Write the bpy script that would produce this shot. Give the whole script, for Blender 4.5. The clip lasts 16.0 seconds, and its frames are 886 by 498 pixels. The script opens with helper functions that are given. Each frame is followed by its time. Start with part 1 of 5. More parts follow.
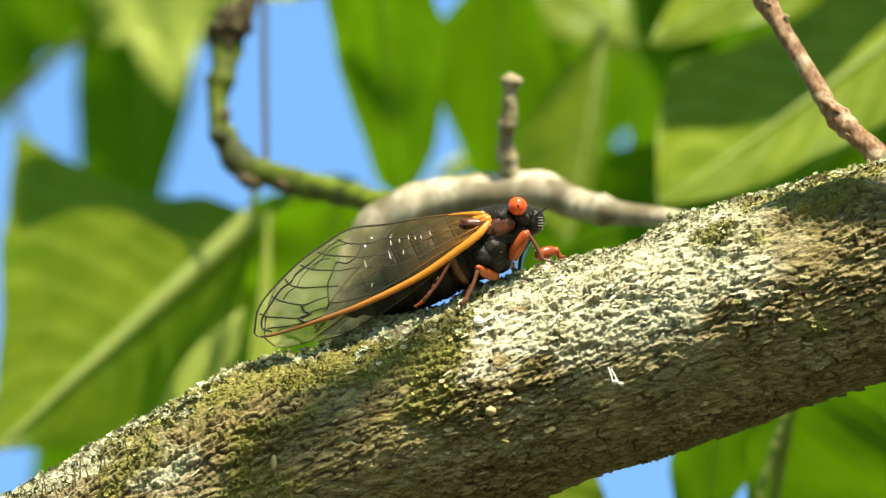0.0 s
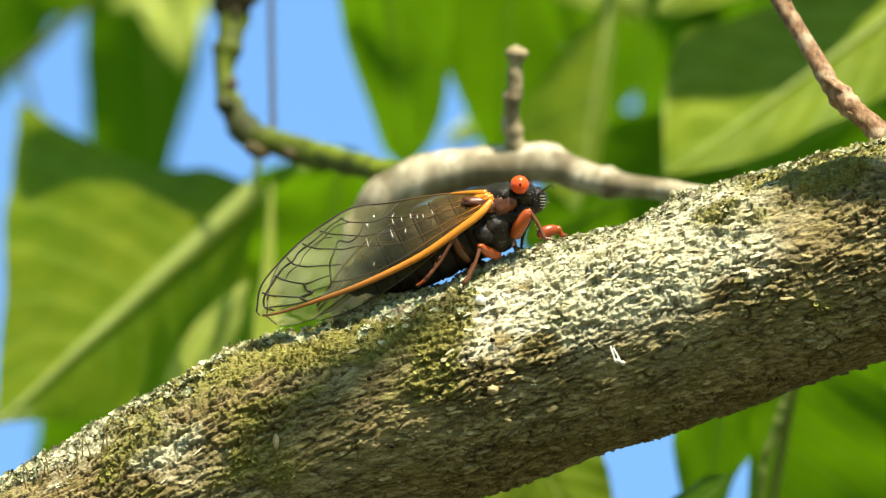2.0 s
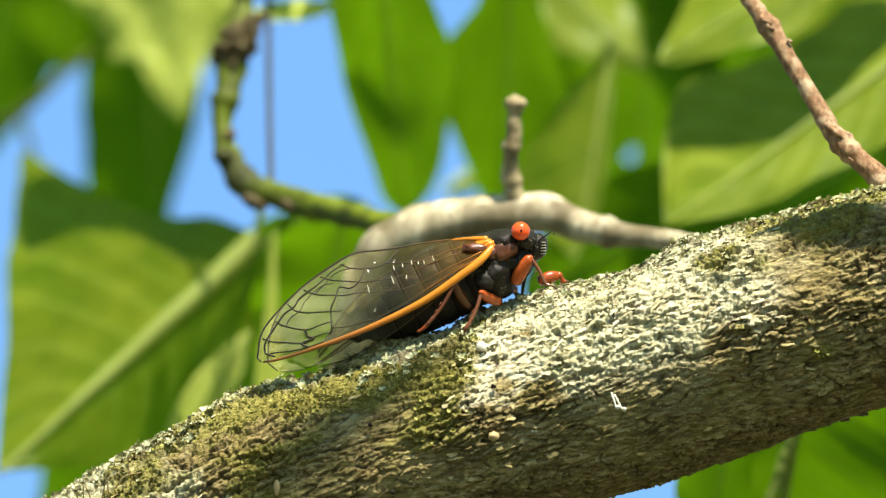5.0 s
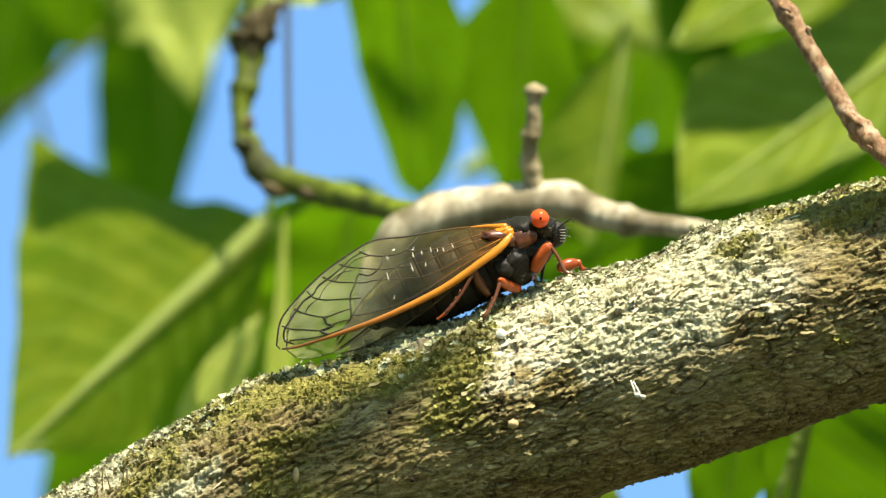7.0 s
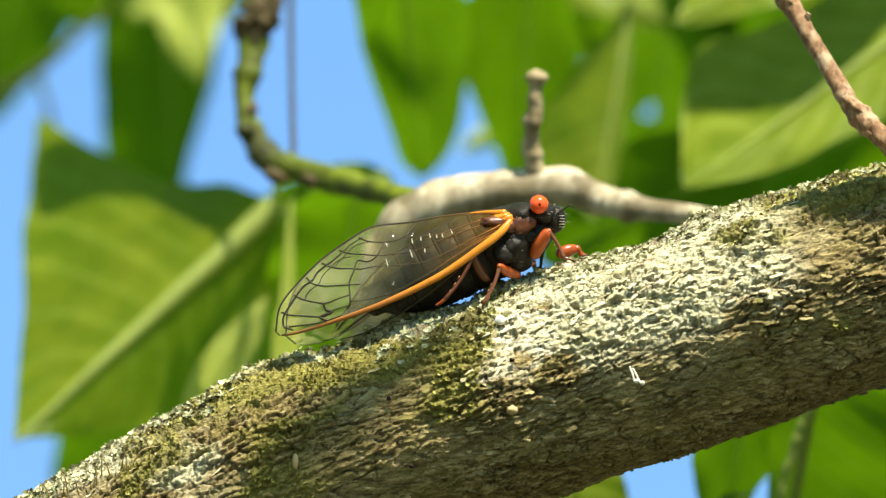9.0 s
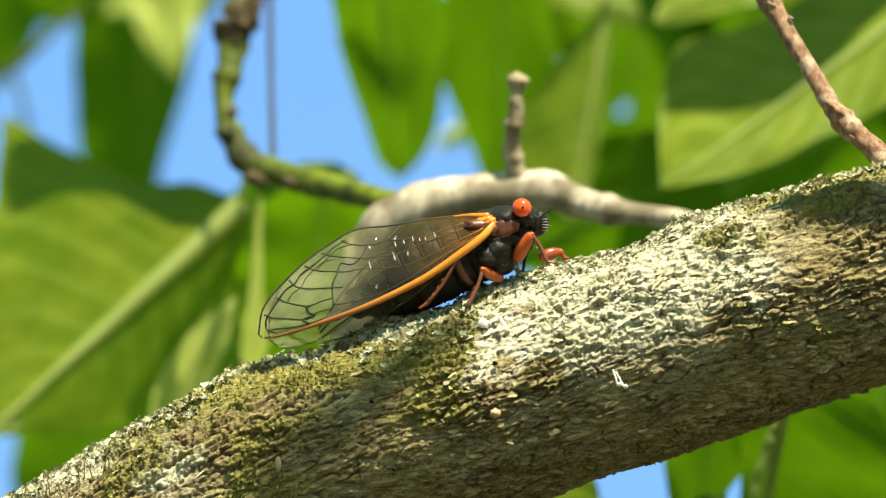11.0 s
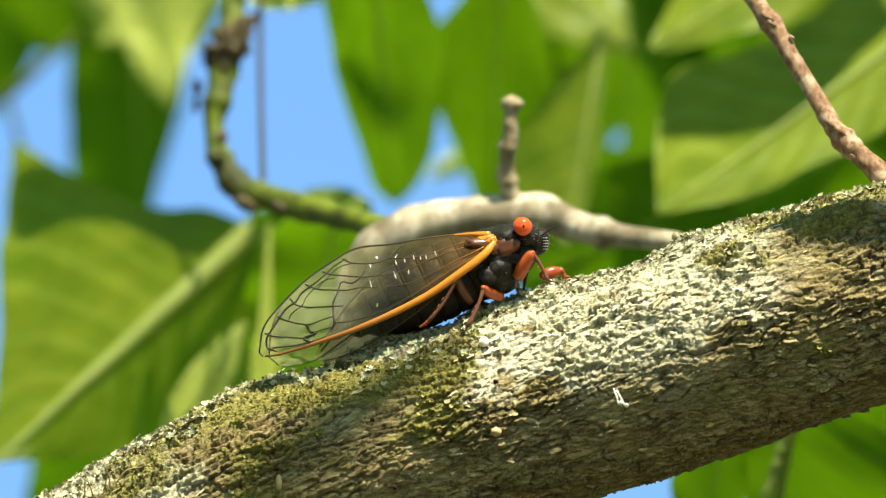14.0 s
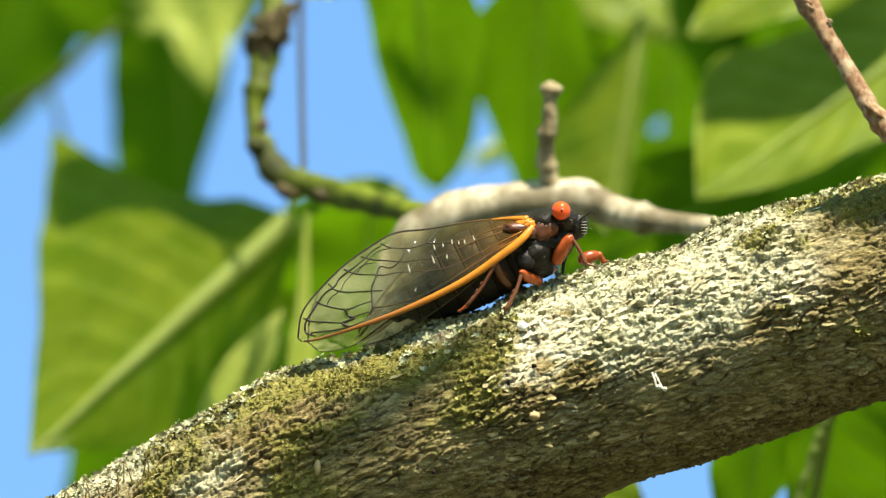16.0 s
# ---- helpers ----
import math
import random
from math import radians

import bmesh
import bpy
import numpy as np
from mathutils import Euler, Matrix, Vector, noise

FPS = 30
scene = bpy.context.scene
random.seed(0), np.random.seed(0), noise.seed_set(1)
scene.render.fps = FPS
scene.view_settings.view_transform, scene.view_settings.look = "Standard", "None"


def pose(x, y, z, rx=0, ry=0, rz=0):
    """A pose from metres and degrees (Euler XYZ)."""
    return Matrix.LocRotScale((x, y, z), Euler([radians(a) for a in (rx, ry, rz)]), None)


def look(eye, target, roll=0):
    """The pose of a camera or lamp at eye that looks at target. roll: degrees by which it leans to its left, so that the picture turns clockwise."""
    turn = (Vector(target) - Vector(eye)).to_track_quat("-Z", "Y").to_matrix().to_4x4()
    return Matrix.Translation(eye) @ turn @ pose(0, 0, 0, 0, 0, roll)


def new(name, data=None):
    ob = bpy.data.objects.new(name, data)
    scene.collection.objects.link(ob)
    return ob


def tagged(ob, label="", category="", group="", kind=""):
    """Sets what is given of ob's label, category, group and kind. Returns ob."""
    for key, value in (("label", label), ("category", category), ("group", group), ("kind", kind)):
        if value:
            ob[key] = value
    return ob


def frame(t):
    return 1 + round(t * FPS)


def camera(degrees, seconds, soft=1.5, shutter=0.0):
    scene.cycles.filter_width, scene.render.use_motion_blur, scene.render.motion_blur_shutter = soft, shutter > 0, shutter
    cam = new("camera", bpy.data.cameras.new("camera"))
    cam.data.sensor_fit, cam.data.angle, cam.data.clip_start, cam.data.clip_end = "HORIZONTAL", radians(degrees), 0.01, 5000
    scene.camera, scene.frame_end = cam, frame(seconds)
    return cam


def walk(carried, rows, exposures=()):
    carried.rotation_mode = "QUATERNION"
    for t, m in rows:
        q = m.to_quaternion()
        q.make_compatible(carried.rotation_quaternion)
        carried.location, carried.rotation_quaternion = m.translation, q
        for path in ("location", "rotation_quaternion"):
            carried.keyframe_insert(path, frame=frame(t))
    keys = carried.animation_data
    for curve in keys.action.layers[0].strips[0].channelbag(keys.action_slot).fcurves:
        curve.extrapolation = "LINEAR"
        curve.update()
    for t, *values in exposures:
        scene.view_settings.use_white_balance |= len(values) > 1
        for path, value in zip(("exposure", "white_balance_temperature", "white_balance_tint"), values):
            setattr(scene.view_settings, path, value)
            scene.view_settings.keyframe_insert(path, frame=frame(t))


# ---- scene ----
FOV = 3.0
cam = camera(FOV, 16.0, soft=1.2)
TILT = 20.0
DIST = 2.14
HEIGHT = 2.35
BASE = pose(0, 0, HEIGHT, TILT)          # across, away and up as the camera first faces the branch
EXPOSURE = 1.25
SKY, SUN, SUN_UP, SUN_TURN = 0.102, 5.0, 53.0, 160.0


def P(u, v, w=0.0):
    return BASE @ Vector((u, w, v))


# seconds; the camera's drift across and up, and the place it looks at across and up, in millimetres
PATH = [
    (0.0, 5.9, 3.8, -0.00, 0.00),
    (0.5, 7.5, 5.4, 0.66, 0.38),
    (1.0, 8.4, 7.3, -0.44, 3.17),
    (1.5, 8.2, 9.1, -1.20, 0.06),
    (2.0, 6.9, 10.3, -0.27, -2.68),
    (2.5, 5.5, 10.9, 2.03, -4.27),
    (3.0, 5.0, 10.8, 2.08, -4.16),
    (3.5, 5.7, 10.3, 0.83, 2.41),
    (4.0, 7.0, 9.6, 0.33, 6.24),
    (4.5, 8.2, 8.8, 0.06, 6.40),
    (4.7, 7.3, 9.5, -0.14, 5.22),
    (6.8, -2.9, 17.1, -2.22, 1.57),
    (7.0, -3.8, 17.8, -2.84, 1.59),
    (7.5, -3.5, 19.3, -3.28, 0.38),
    (8.0, -2.5, 20.5, -3.23, -4.55),
    (8.5, -1.1, 21.2, -2.84, -7.39),
    (9.0, 0.2, 21.4, -2.73, -0.16),
    (9.2, -0.7, 21.2, -3.00, 2.22),
    (11.3, -10.9, 19.5, -1.14, -0.14),
    (11.5, -11.8, 19.4, -1.86, -1.59),
    (12.0, -13.7, 18.7, -2.68, 5.96),
    (12.5, -15.4, 18.0, -1.80, 11.33),
    (13.0, -16.6, 17.3, 0.82, 8.26),
    (13.5, -16.7, 16.4, 2.14, 3.45),
    (14.0, -15.3, 15.5, -0.71, 2.57),
    (14.5, -12.2, 14.7, -5.47, 1.42),
    (15.0, -8.1, 13.9, -5.58, 1.15),
    (15.5, -4.5, 13.0, -5.64, 0.60),
    (16.0, -2.3, 12.2, -5.53, 0.60),
]
walk(cam, [(t, look(P(ex / 1000, ez / 1000, -DIST), P(cx / 1000, cz / 1000, 0))) for t, ex, ez, cx, cz in PATH],
     exposures=[(0.0, EXPOSURE), (16.0, EXPOSURE)])
cam.data.dof.use_dof = True
cam.data.dof.focus_distance = DIST + 0.002
cam.data.dof.aperture_fstop = 18.0

# ---- sky and sun ----
world = bpy.data.worlds.new("sky")
scene.world = world
world.use_nodes = True
wn = world.node_tree
sky = wn.nodes.new("ShaderNodeTexSky")
sky.sky_type, sky.sun_disc = "NISHITA", False
sky.sun_elevation, sky.sun_rotation = radians(SUN_UP), radians(SUN_TURN)
sky.air_density, sky.dust_density, sky.ozone_density = 1.0, 0.0, 2.0
rich = wn.nodes.new("ShaderNodeHueSaturation")
rich.inputs["Saturation"].default_value = 1.2
wn.links.new(sky.outputs[0], rich.inputs["Color"])
wn.links.new(rich.outputs[0], wn.nodes["Background"].inputs[0])
wn.nodes["Background"].inputs[1].default_value = SKY
sun = new("sun", bpy.data.lights.new("sun", "SUN"))
sun.data.energy, sun.data.angle, sun.data.color = SUN, radians(0.53), (1.0, 0.92, 0.76)
SUN_WAY = Vector((math.sin(radians(SUN_TURN)) * math.cos(radians(SUN_UP)), math.cos(radians(SUN_TURN)) * math.cos(radians(SUN_UP)), math.sin(radians(SUN_UP))))
sun.matrix_world = look(SUN_WAY * 20, (0, 0, 0))


# ---- materials ----
class Nodes:
    """A short way to write node materials."""

    def __init__(self, name):
        self.mat = bpy.data.materials.new(name)
        self.mat.use_nodes = True
        self.tree = self.mat.node_tree
        self.tree.nodes.clear()
        self.out = self.add("OutputMaterial")

    def add(self, kind):
        return self.tree.nodes.new("ShaderNode" + kind)

    def put(self, node, name, value):
        socket = node.inputs[name]
        if isinstance(value, bpy.types.NodeSocket):
            self.tree.links.new(value, socket)
        else:
            socket.default_value = value
        return node

    def coords(self, which="Object"):
        return self.add("TexCoord").outputs[which]

    def attr(self, name):
        node = self.add("Attribute")
        node.attribute_name = name
        return node.outputs["Fac"]

    def noise(self, scale, detail=4.0, rough=0.6, where=None, stretch=None):
        n = self.add("TexNoise")
        where = where or self.coords()
        if stretch:
            m = self.add("Mapping")
            self.put(m, "Vector", where), self.put(m, "Scale", stretch)
            where = m.outputs[0]
        self.put(n, "Vector", where), self.put(n, "Scale", scale), self.put(n, "Detail", detail), self.put(n, "Roughness", rough)
        return n.outputs["Fac"]

    def ramp(self, fac, stops):
        r = self.add("ValToRGB")
        els = r.color_ramp.elements
        while len(els) < len(stops):
            els.new(0.5)
        for el, (p, c) in zip(els, stops):
            el.position, el.color = p, (*c, 1) if len(c) == 3 else c
        self.put(r, "Fac", fac)
        return r.outputs["Color"]

    def step(self, fac, low, high, a=0.0, b=1.0):
        m = self.add("MapRange")
        for k, v in (("Value", fac), ("From Min", low), ("From Max", high), ("To Min", a), ("To Max", b)):
            self.put(m, k, v)
        return m.outputs[0]

    def mix(self, fac, a, b, how="MIX"):
        m = self.add("Mix")
        m.data_type, m.blend_type = "RGBA", how
        for i, v in ((0, fac), (6, a), (7, b)):
            if isinstance(v, bpy.types.NodeSocket):
                self.tree.links.new(v, m.inputs[i])
            else:
                m.inputs[i].default_value = v if i == 0 else (*v, 1)
        return m.outputs[2]

    def math(self, how, a, b=0.0, c=0.0):
        m = self.add("Math")
        m.operation = how
        for i, v in enumerate((a, b, c)):
            if isinstance(v, bpy.types.NodeSocket):
                self.tree.links.new(v, m.inputs[i])
            else:
                m.inputs[i].default_value = v
        return m.outputs[0]

    def bump(self, height, strength, distance):
        b = self.add("Bump")
        self.put(b, "Height", height), self.put(b, "Strength", strength), self.put(b, "Distance", distance)
        return b.outputs[0]

    def paint(self, color, rough=0.6, normal=None, **more):
        p = self.add("BsdfPrincipled")
        self.put(p, "Base Color", color if isinstance(color, bpy.types.NodeSocket) else (*color, 1)), self.put(p, "Roughness", rough)
        if normal is not None:
            self.put(p, "Normal", normal)
        for k, v in more.items():
            self.put(p, k.replace("_", " "), v)
        return p.outputs[0]

    def blend(self, fac, a, b):
        m = self.add("MixShader")
        self.put(m, 0, fac), self.put(m, 1, a), self.put(m, 2, b)
        return m.outputs[0]

    def done(self, shader):
        self.put(self.out, "Surface", shader)
        return self.mat


def bark_material():
    n = Nodes("lichen-covered bark")
    fine = n.noise(2600, 5, 0.7)
    streak = n.noise(900, 5, 0.65, stretch=(0.35, 1, 1))
    big = n.noise(75, 3, 0.5)
    bark = n.ramp(streak, [(0.32, (0.05, 0.036, 0.013)), (0.5, (0.245, 0.19, 0.075)), (0.66, (0.50, 0.41, 0.21))])
    bark = n.mix(n.step(big, 0.42, 0.62, 0, 0.6), bark, (0.21, 0.165, 0.07))
    bark = n.mix(n.math("MULTIPLY", n.attr("tone"), 0.35), bark, (0.34, 0.275, 0.125))
    crust = n.ramp(fine, [(0.3, (0.29, 0.275, 0.15)), (0.5, (0.58, 0.56, 0.38)), (0.72, (0.84, 0.81, 0.60))])
    moss = n.ramp(fine, [(0.3, (0.11, 0.10, 0.016)), (0.6, (0.26, 0.24, 0.055)), (0.8, (0.42, 0.39, 0.13))])
    bark = n.mix(n.step(n.noise(210, 4, 0.6), 0.45, 0.65, 0, 0.55), bark, (0.19, 0.17, 0.048))
    bark = n.mix(n.step(n.noise(330, 5, 0.7, stretch=(0.3, 1, 1)), 0.50, 0.68, 0, 0.75), bark, (0.225, 0.16, 0.058))
    bark = n.mix(n.step(n.noise(520, 5, 0.7, stretch=(0.25, 1, 1)), 0.52, 0.66, 0, 0.5), bark, (0.10, 0.072, 0.024))
    scale = n.noise(1700, 4, 0.7, stretch=(0.3, 1, 1))
    bark = n.mix(n.step(scale, 0.54, 0.64, 0, 0.6), bark, (0.46, 0.38, 0.19))
    bark = n.mix(n.step(scale, 0.46, 0.37, 0, 0.75), bark, (0.055, 0.040, 0.016))
    # thin pale crust, whitened further as the sunlit flank
    thin = n.ramp(streak, [(0.28, (0.30, 0.25, 0.13)), (0.48, (0.64, 0.59, 0.42)), (0.68, (0.85, 0.82, 0.66))])
    col = n.mix(n.attr("pale"), bark, thin)
    col = n.mix(n.attr("crust"), col, crust)
    col = n.mix(n.attr("moss"), col, moss)
    # dark cracks and fissures, with painted shade between lichen lumps
    col = n.mix(n.attr("crack"), col, (0.06, 0.042, 0.02))
    col = n.mix(1.0, col, (1.0, 0.985, 0.92), "MULTIPLY")
    h = n.math("ADD", n.math("ADD", n.math("MULTIPLY", fine, 0.5), n.math("MULTIPLY", scale, 0.8)), streak)
    return n.done(n.paint(col, 0.88, n.bump(h, 0.8, 0.0005), Specular_IOR_Level=0.25))


def lichen_material(name, low, mid, high):
    n = Nodes(name)
    island = n.add("NewGeometry").outputs["Random Per Island"]
    col = n.ramp(island, [(0.0, low), (0.5, mid), (1.0, high)])
    col = n.mix(n.step(n.noise(3000, 3), 0.4, 0.7, 0, 0.5), col, low)
    return n.done(n.paint(col, 0.9, n.bump(n.noise(4000, 3), 0.4, 0.0001), Specular_IOR_Level=0.2))


def twig_material(name, low, mid, high, patch, patchy=0.5, scale=1.0):
    n = Nodes(name)
    s = n.noise(700 * scale, 5, 0.65, stretch=(1, 1, 0.5))
    col = n.ramp(s, [(0.25, low), (0.5, mid), (0.72, high)])
    col = n.mix(n.step(n.noise(140 * scale, 3), 0.48, 0.6, 0, patchy), col, patch)
    col = n.mix(n.step(n.noise(1500 * scale, 2), 0.62, 0.7, 0, 0.7), col, low)
    return n.done(n.paint(col, 0.7, n.bump(s, 0.6, 0.0005), Specular_IOR_Level=0.3))


def leaf_material(name, low, high, glow, shine=0.38, share=0.45):
    """Thin leaf: veins by its own length and width, light passing through."""
    n = Nodes(name)
    uv = n.add("UVMap")
    uv.uv_map = "leaf"
    uv = uv.outputs[0]
    sep = n.add("SeparateXYZ")
    n.put(sep, 0, uv)
    along, across = sep.outputs[0], n.math("ABSOLUTE", sep.outputs[1])
    wave = n.math("SINE", n.math("MULTIPLY", n.math("SUBTRACT", along, n.math("MULTIPLY", across, 0.22)), 60.0))
    side = n.step(wave, 0.86, 1.0)
    mid = n.step(across, 0.0, 0.07, 1, 0)
    vein = n.math("MAXIMUM", n.math("MULTIPLY", side, 0.45), mid)
    mottle = n.noise(130, 5, 0.6)
    cells = n.noise(900, 2, 0.5)
    col = n.mix(n.step(mottle, 0.35, 0.68), low, high)
    col = n.mix(n.math("MULTIPLY", vein, 0.7), col, tuple(min(1, c * 1.5 + 0.04) for c in high))
    thru = n.mix(n.step(mottle, 0.3, 0.7), tuple(c * 0.8 for c in glow), glow)
    thru = n.mix(n.math("MULTIPLY", vein, 0.6), thru, tuple(c * 1.35 + 0.02 for c in glow))
    relief = n.math("ADD", n.math("MULTIPLY", wave, 0.25), n.math("MULTIPLY", cells, 0.25))
    front = n.paint(col, shine, n.bump(relief, 0.22, 0.0006), Specular_IOR_Level=0.28)
    back = n.add("BsdfTranslucent")
    n.put(back, "Color", thru)
    return n.done(n.blend(share, front, back.outputs[0]))


def rib_material():
    n = Nodes("pale leaf rib")
    thru = n.add("BsdfTranslucent")
    n.put(thru, "Color", (0.52, 0.62, 0.12, 1))
    col = n.mix(n.noise(900, 3), (0.25, 0.32, 0.05), (0.38, 0.43, 0.12))
    return n.done(n.blend(0.4, n.paint(col, 0.5), thru.outputs[0]))


def plain_material(name, color, rough, vary=0.35, scale=1500, shade=0.5, bump=0.25, **more):
    n = Nodes(name)
    f = n.noise(scale, 4, 0.6)
    col = n.mix(n.step(f, 0.35, 0.7, 0, vary), color, tuple(c * shade for c in color))
    return n.done(n.paint(col, rough, n.bump(f, bump, 0.0002), **more))


def wing_material():
    n = Nodes("clear wing membrane")
    clear = n.add("BsdfTransparent")
    gloss = n.add("BsdfGlossy")
    n.put(gloss, "Roughness", 0.16), n.put(gloss, "Normal", n.bump(n.noise(420, 3, 0.5), 0.5, 0.0012))
    haze = n.add("BsdfDiffuse")
    fres = n.add("Fresnel")
    n.put(fres, "IOR", 1.26)
    g = n.add("SeparateXYZ")
    n.put(g, 0, n.coords("Object"))
    root = n.step(g.outputs[0], -0.008, 0.005)
    n.put(clear, 0, n.mix(root, (0.96, 0.93, 0.80), (0.90, 0.66, 0.30)))
    n.put(haze, 0, n.mix(root, (0.44, 0.42, 0.22), (0.34, 0.14, 0.012)))
    dull = n.math("MULTIPLY", n.step(n.noise(260, 3), 0.3, 0.7, 0.35, 1.0), n.step(g.outputs[0], -0.019, -0.008, 0.40, 0.03))
    dull = n.math("MAXIMUM", dull, n.math("MULTIPLY", root, 0.16))
    body = n.blend(dull, clear.outputs[0], haze.outputs[0])
    return n.done(n.blend(fres.outputs[0], body, gloss.outputs[0]))


def vein_material():
    n = Nodes("wing vein, amber to black")
    g = n.add("SeparateXYZ")
    n.put(g, 0, n.coords("Object"))
    col = n.ramp(n.step(g.outputs[0], -0.020, 0.004), [(0.0, (0.02, 0.016, 0.009)), (0.6, (0.045, 0.03, 0.012)), (0.86, (0.14, 0.06, 0.012)), (1.0, (0.45, 0.16, 0.02))])
    return n.done(n.paint(col, 0.55, Specular_IOR_Level=0.3))


def edge_material():
    n = Nodes("orange wing edge, browner to the tip")
    g = n.add("SeparateXYZ")
    n.put(g, 0, n.coords("Object"))
    col = n.ramp(n.step(g.outputs[0], -0.022, 0.004), [(0.0, (0.16, 0.07, 0.02)), (0.35, (0.30, 0.11, 0.018)), (0.6, (0.52, 0.175, 0.010)), (1.0, (0.62, 0.215, 0.009))])
    col = n.mix(n.step(n.noise(700, 4), 0.4, 0.7, 0, 0.4), col, (0.34, 0.11, 0.012))
    return n.done(n.paint(col, 0.35, n.bump(n.noise(1500, 3), 0.2, 0.0002)))


def ground_material():
    n = Nodes("grass and leaf litter")
    col = n.ramp(n.noise(3, 6, 0.7), [(0.3, (0.022, 0.028, 0.008)), (0.55, (0.048, 0.052, 0.014)), (0.75, (0.09, 0.072, 0.034))])
    return n.done(n.paint(col, 0.9, n.bump(n.noise(25, 5), 0.8, 0.03)))


BARK = bark_material()
CRUST = lichen_material("grey-green foliose lichen", (0.15, 0.155, 0.07), (0.40, 0.385, 0.21), (0.74, 0.69, 0.45))
PALE_FLAKE = lichen_material("pale lichen-skinned bark flake", (0.30, 0.26, 0.14), (0.54, 0.48, 0.29), (0.70, 0.65, 0.45))
BARK_FLAKE = lichen_material("loose bark flake", (0.10, 0.075, 0.028), (0.30, 0.235, 0.09), (0.55, 0.45, 0.21))
LEAFY = lichen_material("leafy grey-green lichen", (0.19, 0.20, 0.105), (0.35, 0.355, 0.205), (0.55, 0.545, 0.35))
MOSS = lichen_material("yellow-green crust", (0.12, 0.11, 0.016), (0.26, 0.245, 0.05), (0.44, 0.42, 0.13))
GREY_WOOD = twig_material("weathered grey twig bark", (0.11, 0.085, 0.042), (0.40, 0.34, 0.22), (0.70, 0.63, 0.46), (0.115, 0.09, 0.042), 0.85, 0.55)
GREEN_WOOD = twig_material("green twig bark", (0.022, 0.024, 0.003), (0.085, 0.115, 0.003), (0.19, 0.235, 0.007), (0.028, 0.03, 0.006), 0.85, 0.45)
STUB = twig_material("dark weathered stub bark", (0.07, 0.05, 0.02), (0.27, 0.21, 0.11), (0.56, 0.47, 0.29), (0.17, 0.13, 0.06), 0.7, 0.6)
STALK = plain_material("dark leaf stalk", (0.022, 0.022, 0.020), 0.7)
BROWN_WOOD = twig_material("brown scaly twig bark", (0.06, 0.030, 0.013), (0.22, 0.115, 0.052), (0.40, 0.26, 0.14), (0.46, 0.34, 0.21), 0.75, 2.2)
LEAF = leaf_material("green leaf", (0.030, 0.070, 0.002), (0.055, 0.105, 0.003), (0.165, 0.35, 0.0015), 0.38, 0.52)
# lighter copy of LEAF: sunlight is put into the leaf colour
LEAF_LIT = leaf_material("green leaf with sunlight in its colour", (0.11, 0.165, 0.004), (0.21, 0.26, 0.02), (0.22, 0.36, 0.002), 0.42, 0.36)
LEAF_THIN = leaf_material("thin green crown leaf", (0.030, 0.070, 0.003), (0.055, 0.105, 0.004), (0.42, 0.62, 0.004), 0.4, 0.72)
LEAF_YOUNG = leaf_material("young yellow-green leaf", (0.32, 0.38, 0.045), (0.52, 0.56, 0.13), (0.70, 0.80, 0.07), 0.5, 0.42)
# paler than LEAF because the sun on these leaves is in the colour
LEAF_SUNNED = leaf_material("leaf underside paled as if sunlit", (0.085, 0.14, 0.002), (0.185, 0.225, 0.011), (0.20, 0.40, 0.001), 0.42, 0.5)
RIB = rib_material()
BLACK = plain_material("black cicada shell", (0.011, 0.009, 0.006), 0.5, 0.6, 1400, 2.0, 0.8, Specular_IOR_Level=0.2)
RUST = plain_material("red-brown cicada shell", (0.115, 0.032, 0.008), 0.35, 0.6, 800, 0.25)
DARK_RUST = plain_material("dark rust shell edge", (0.014, 0.007, 0.004), 0.7, 0.5, 800, 0.4, Specular_IOR_Level=0.15)
RED_LEG = plain_material("orange-red leg shell", (0.40, 0.072, 0.010), 0.26, 0.6, 500, 0.35)
SHIN = plain_material("amber-brown leg shell", (0.15, 0.05, 0.02), 0.22, 0.4, 900, 0.35)
AMBER = plain_material("orange wing edge", (0.56, 0.19, 0.010), 0.32, 0.3, 500, 0.6)
EDGE = edge_material()
EYE = plain_material("red cicada eye", (0.80, 0.085, 0.012), 0.16, 0.15, 4000, 0.8, 0.05)
PUPIL = plain_material("dark eye spot", (0.06, 0.008, 0.004), 0.15)
HAIR_AND_GLINT = plain_material("pale bristle and wing glint", (0.34, 0.31, 0.22), 0.5)
WHITE = plain_material("white lichen", (0.80, 0.76, 0.62), 0.8, 0.3, 3000, 0.7)
TAN = plain_material("dry tan husk", (0.50, 0.36, 0.16), 0.7, 0.5, 2500, 0.5)
BARK_DARK = plain_material("loose dark bark", (0.16, 0.13, 0.07), 0.9, 0.6, 2500, 0.4)
BUD = plain_material("brown bud scales", (0.075, 0.054, 0.013), 0.8, 0.6, 900, 0.4)
WING = wing_material()
VEIN = vein_material()
GROUND = ground_material()


# ---- shapes ----
UNIT = 1 / 13990.0


def at(a, b, w=0.0):
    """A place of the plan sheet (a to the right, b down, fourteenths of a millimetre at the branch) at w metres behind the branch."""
    k = UNIT * (1 + w / DIST)
    return Vector(((a - 784) * k, w, (441 - b) * k))


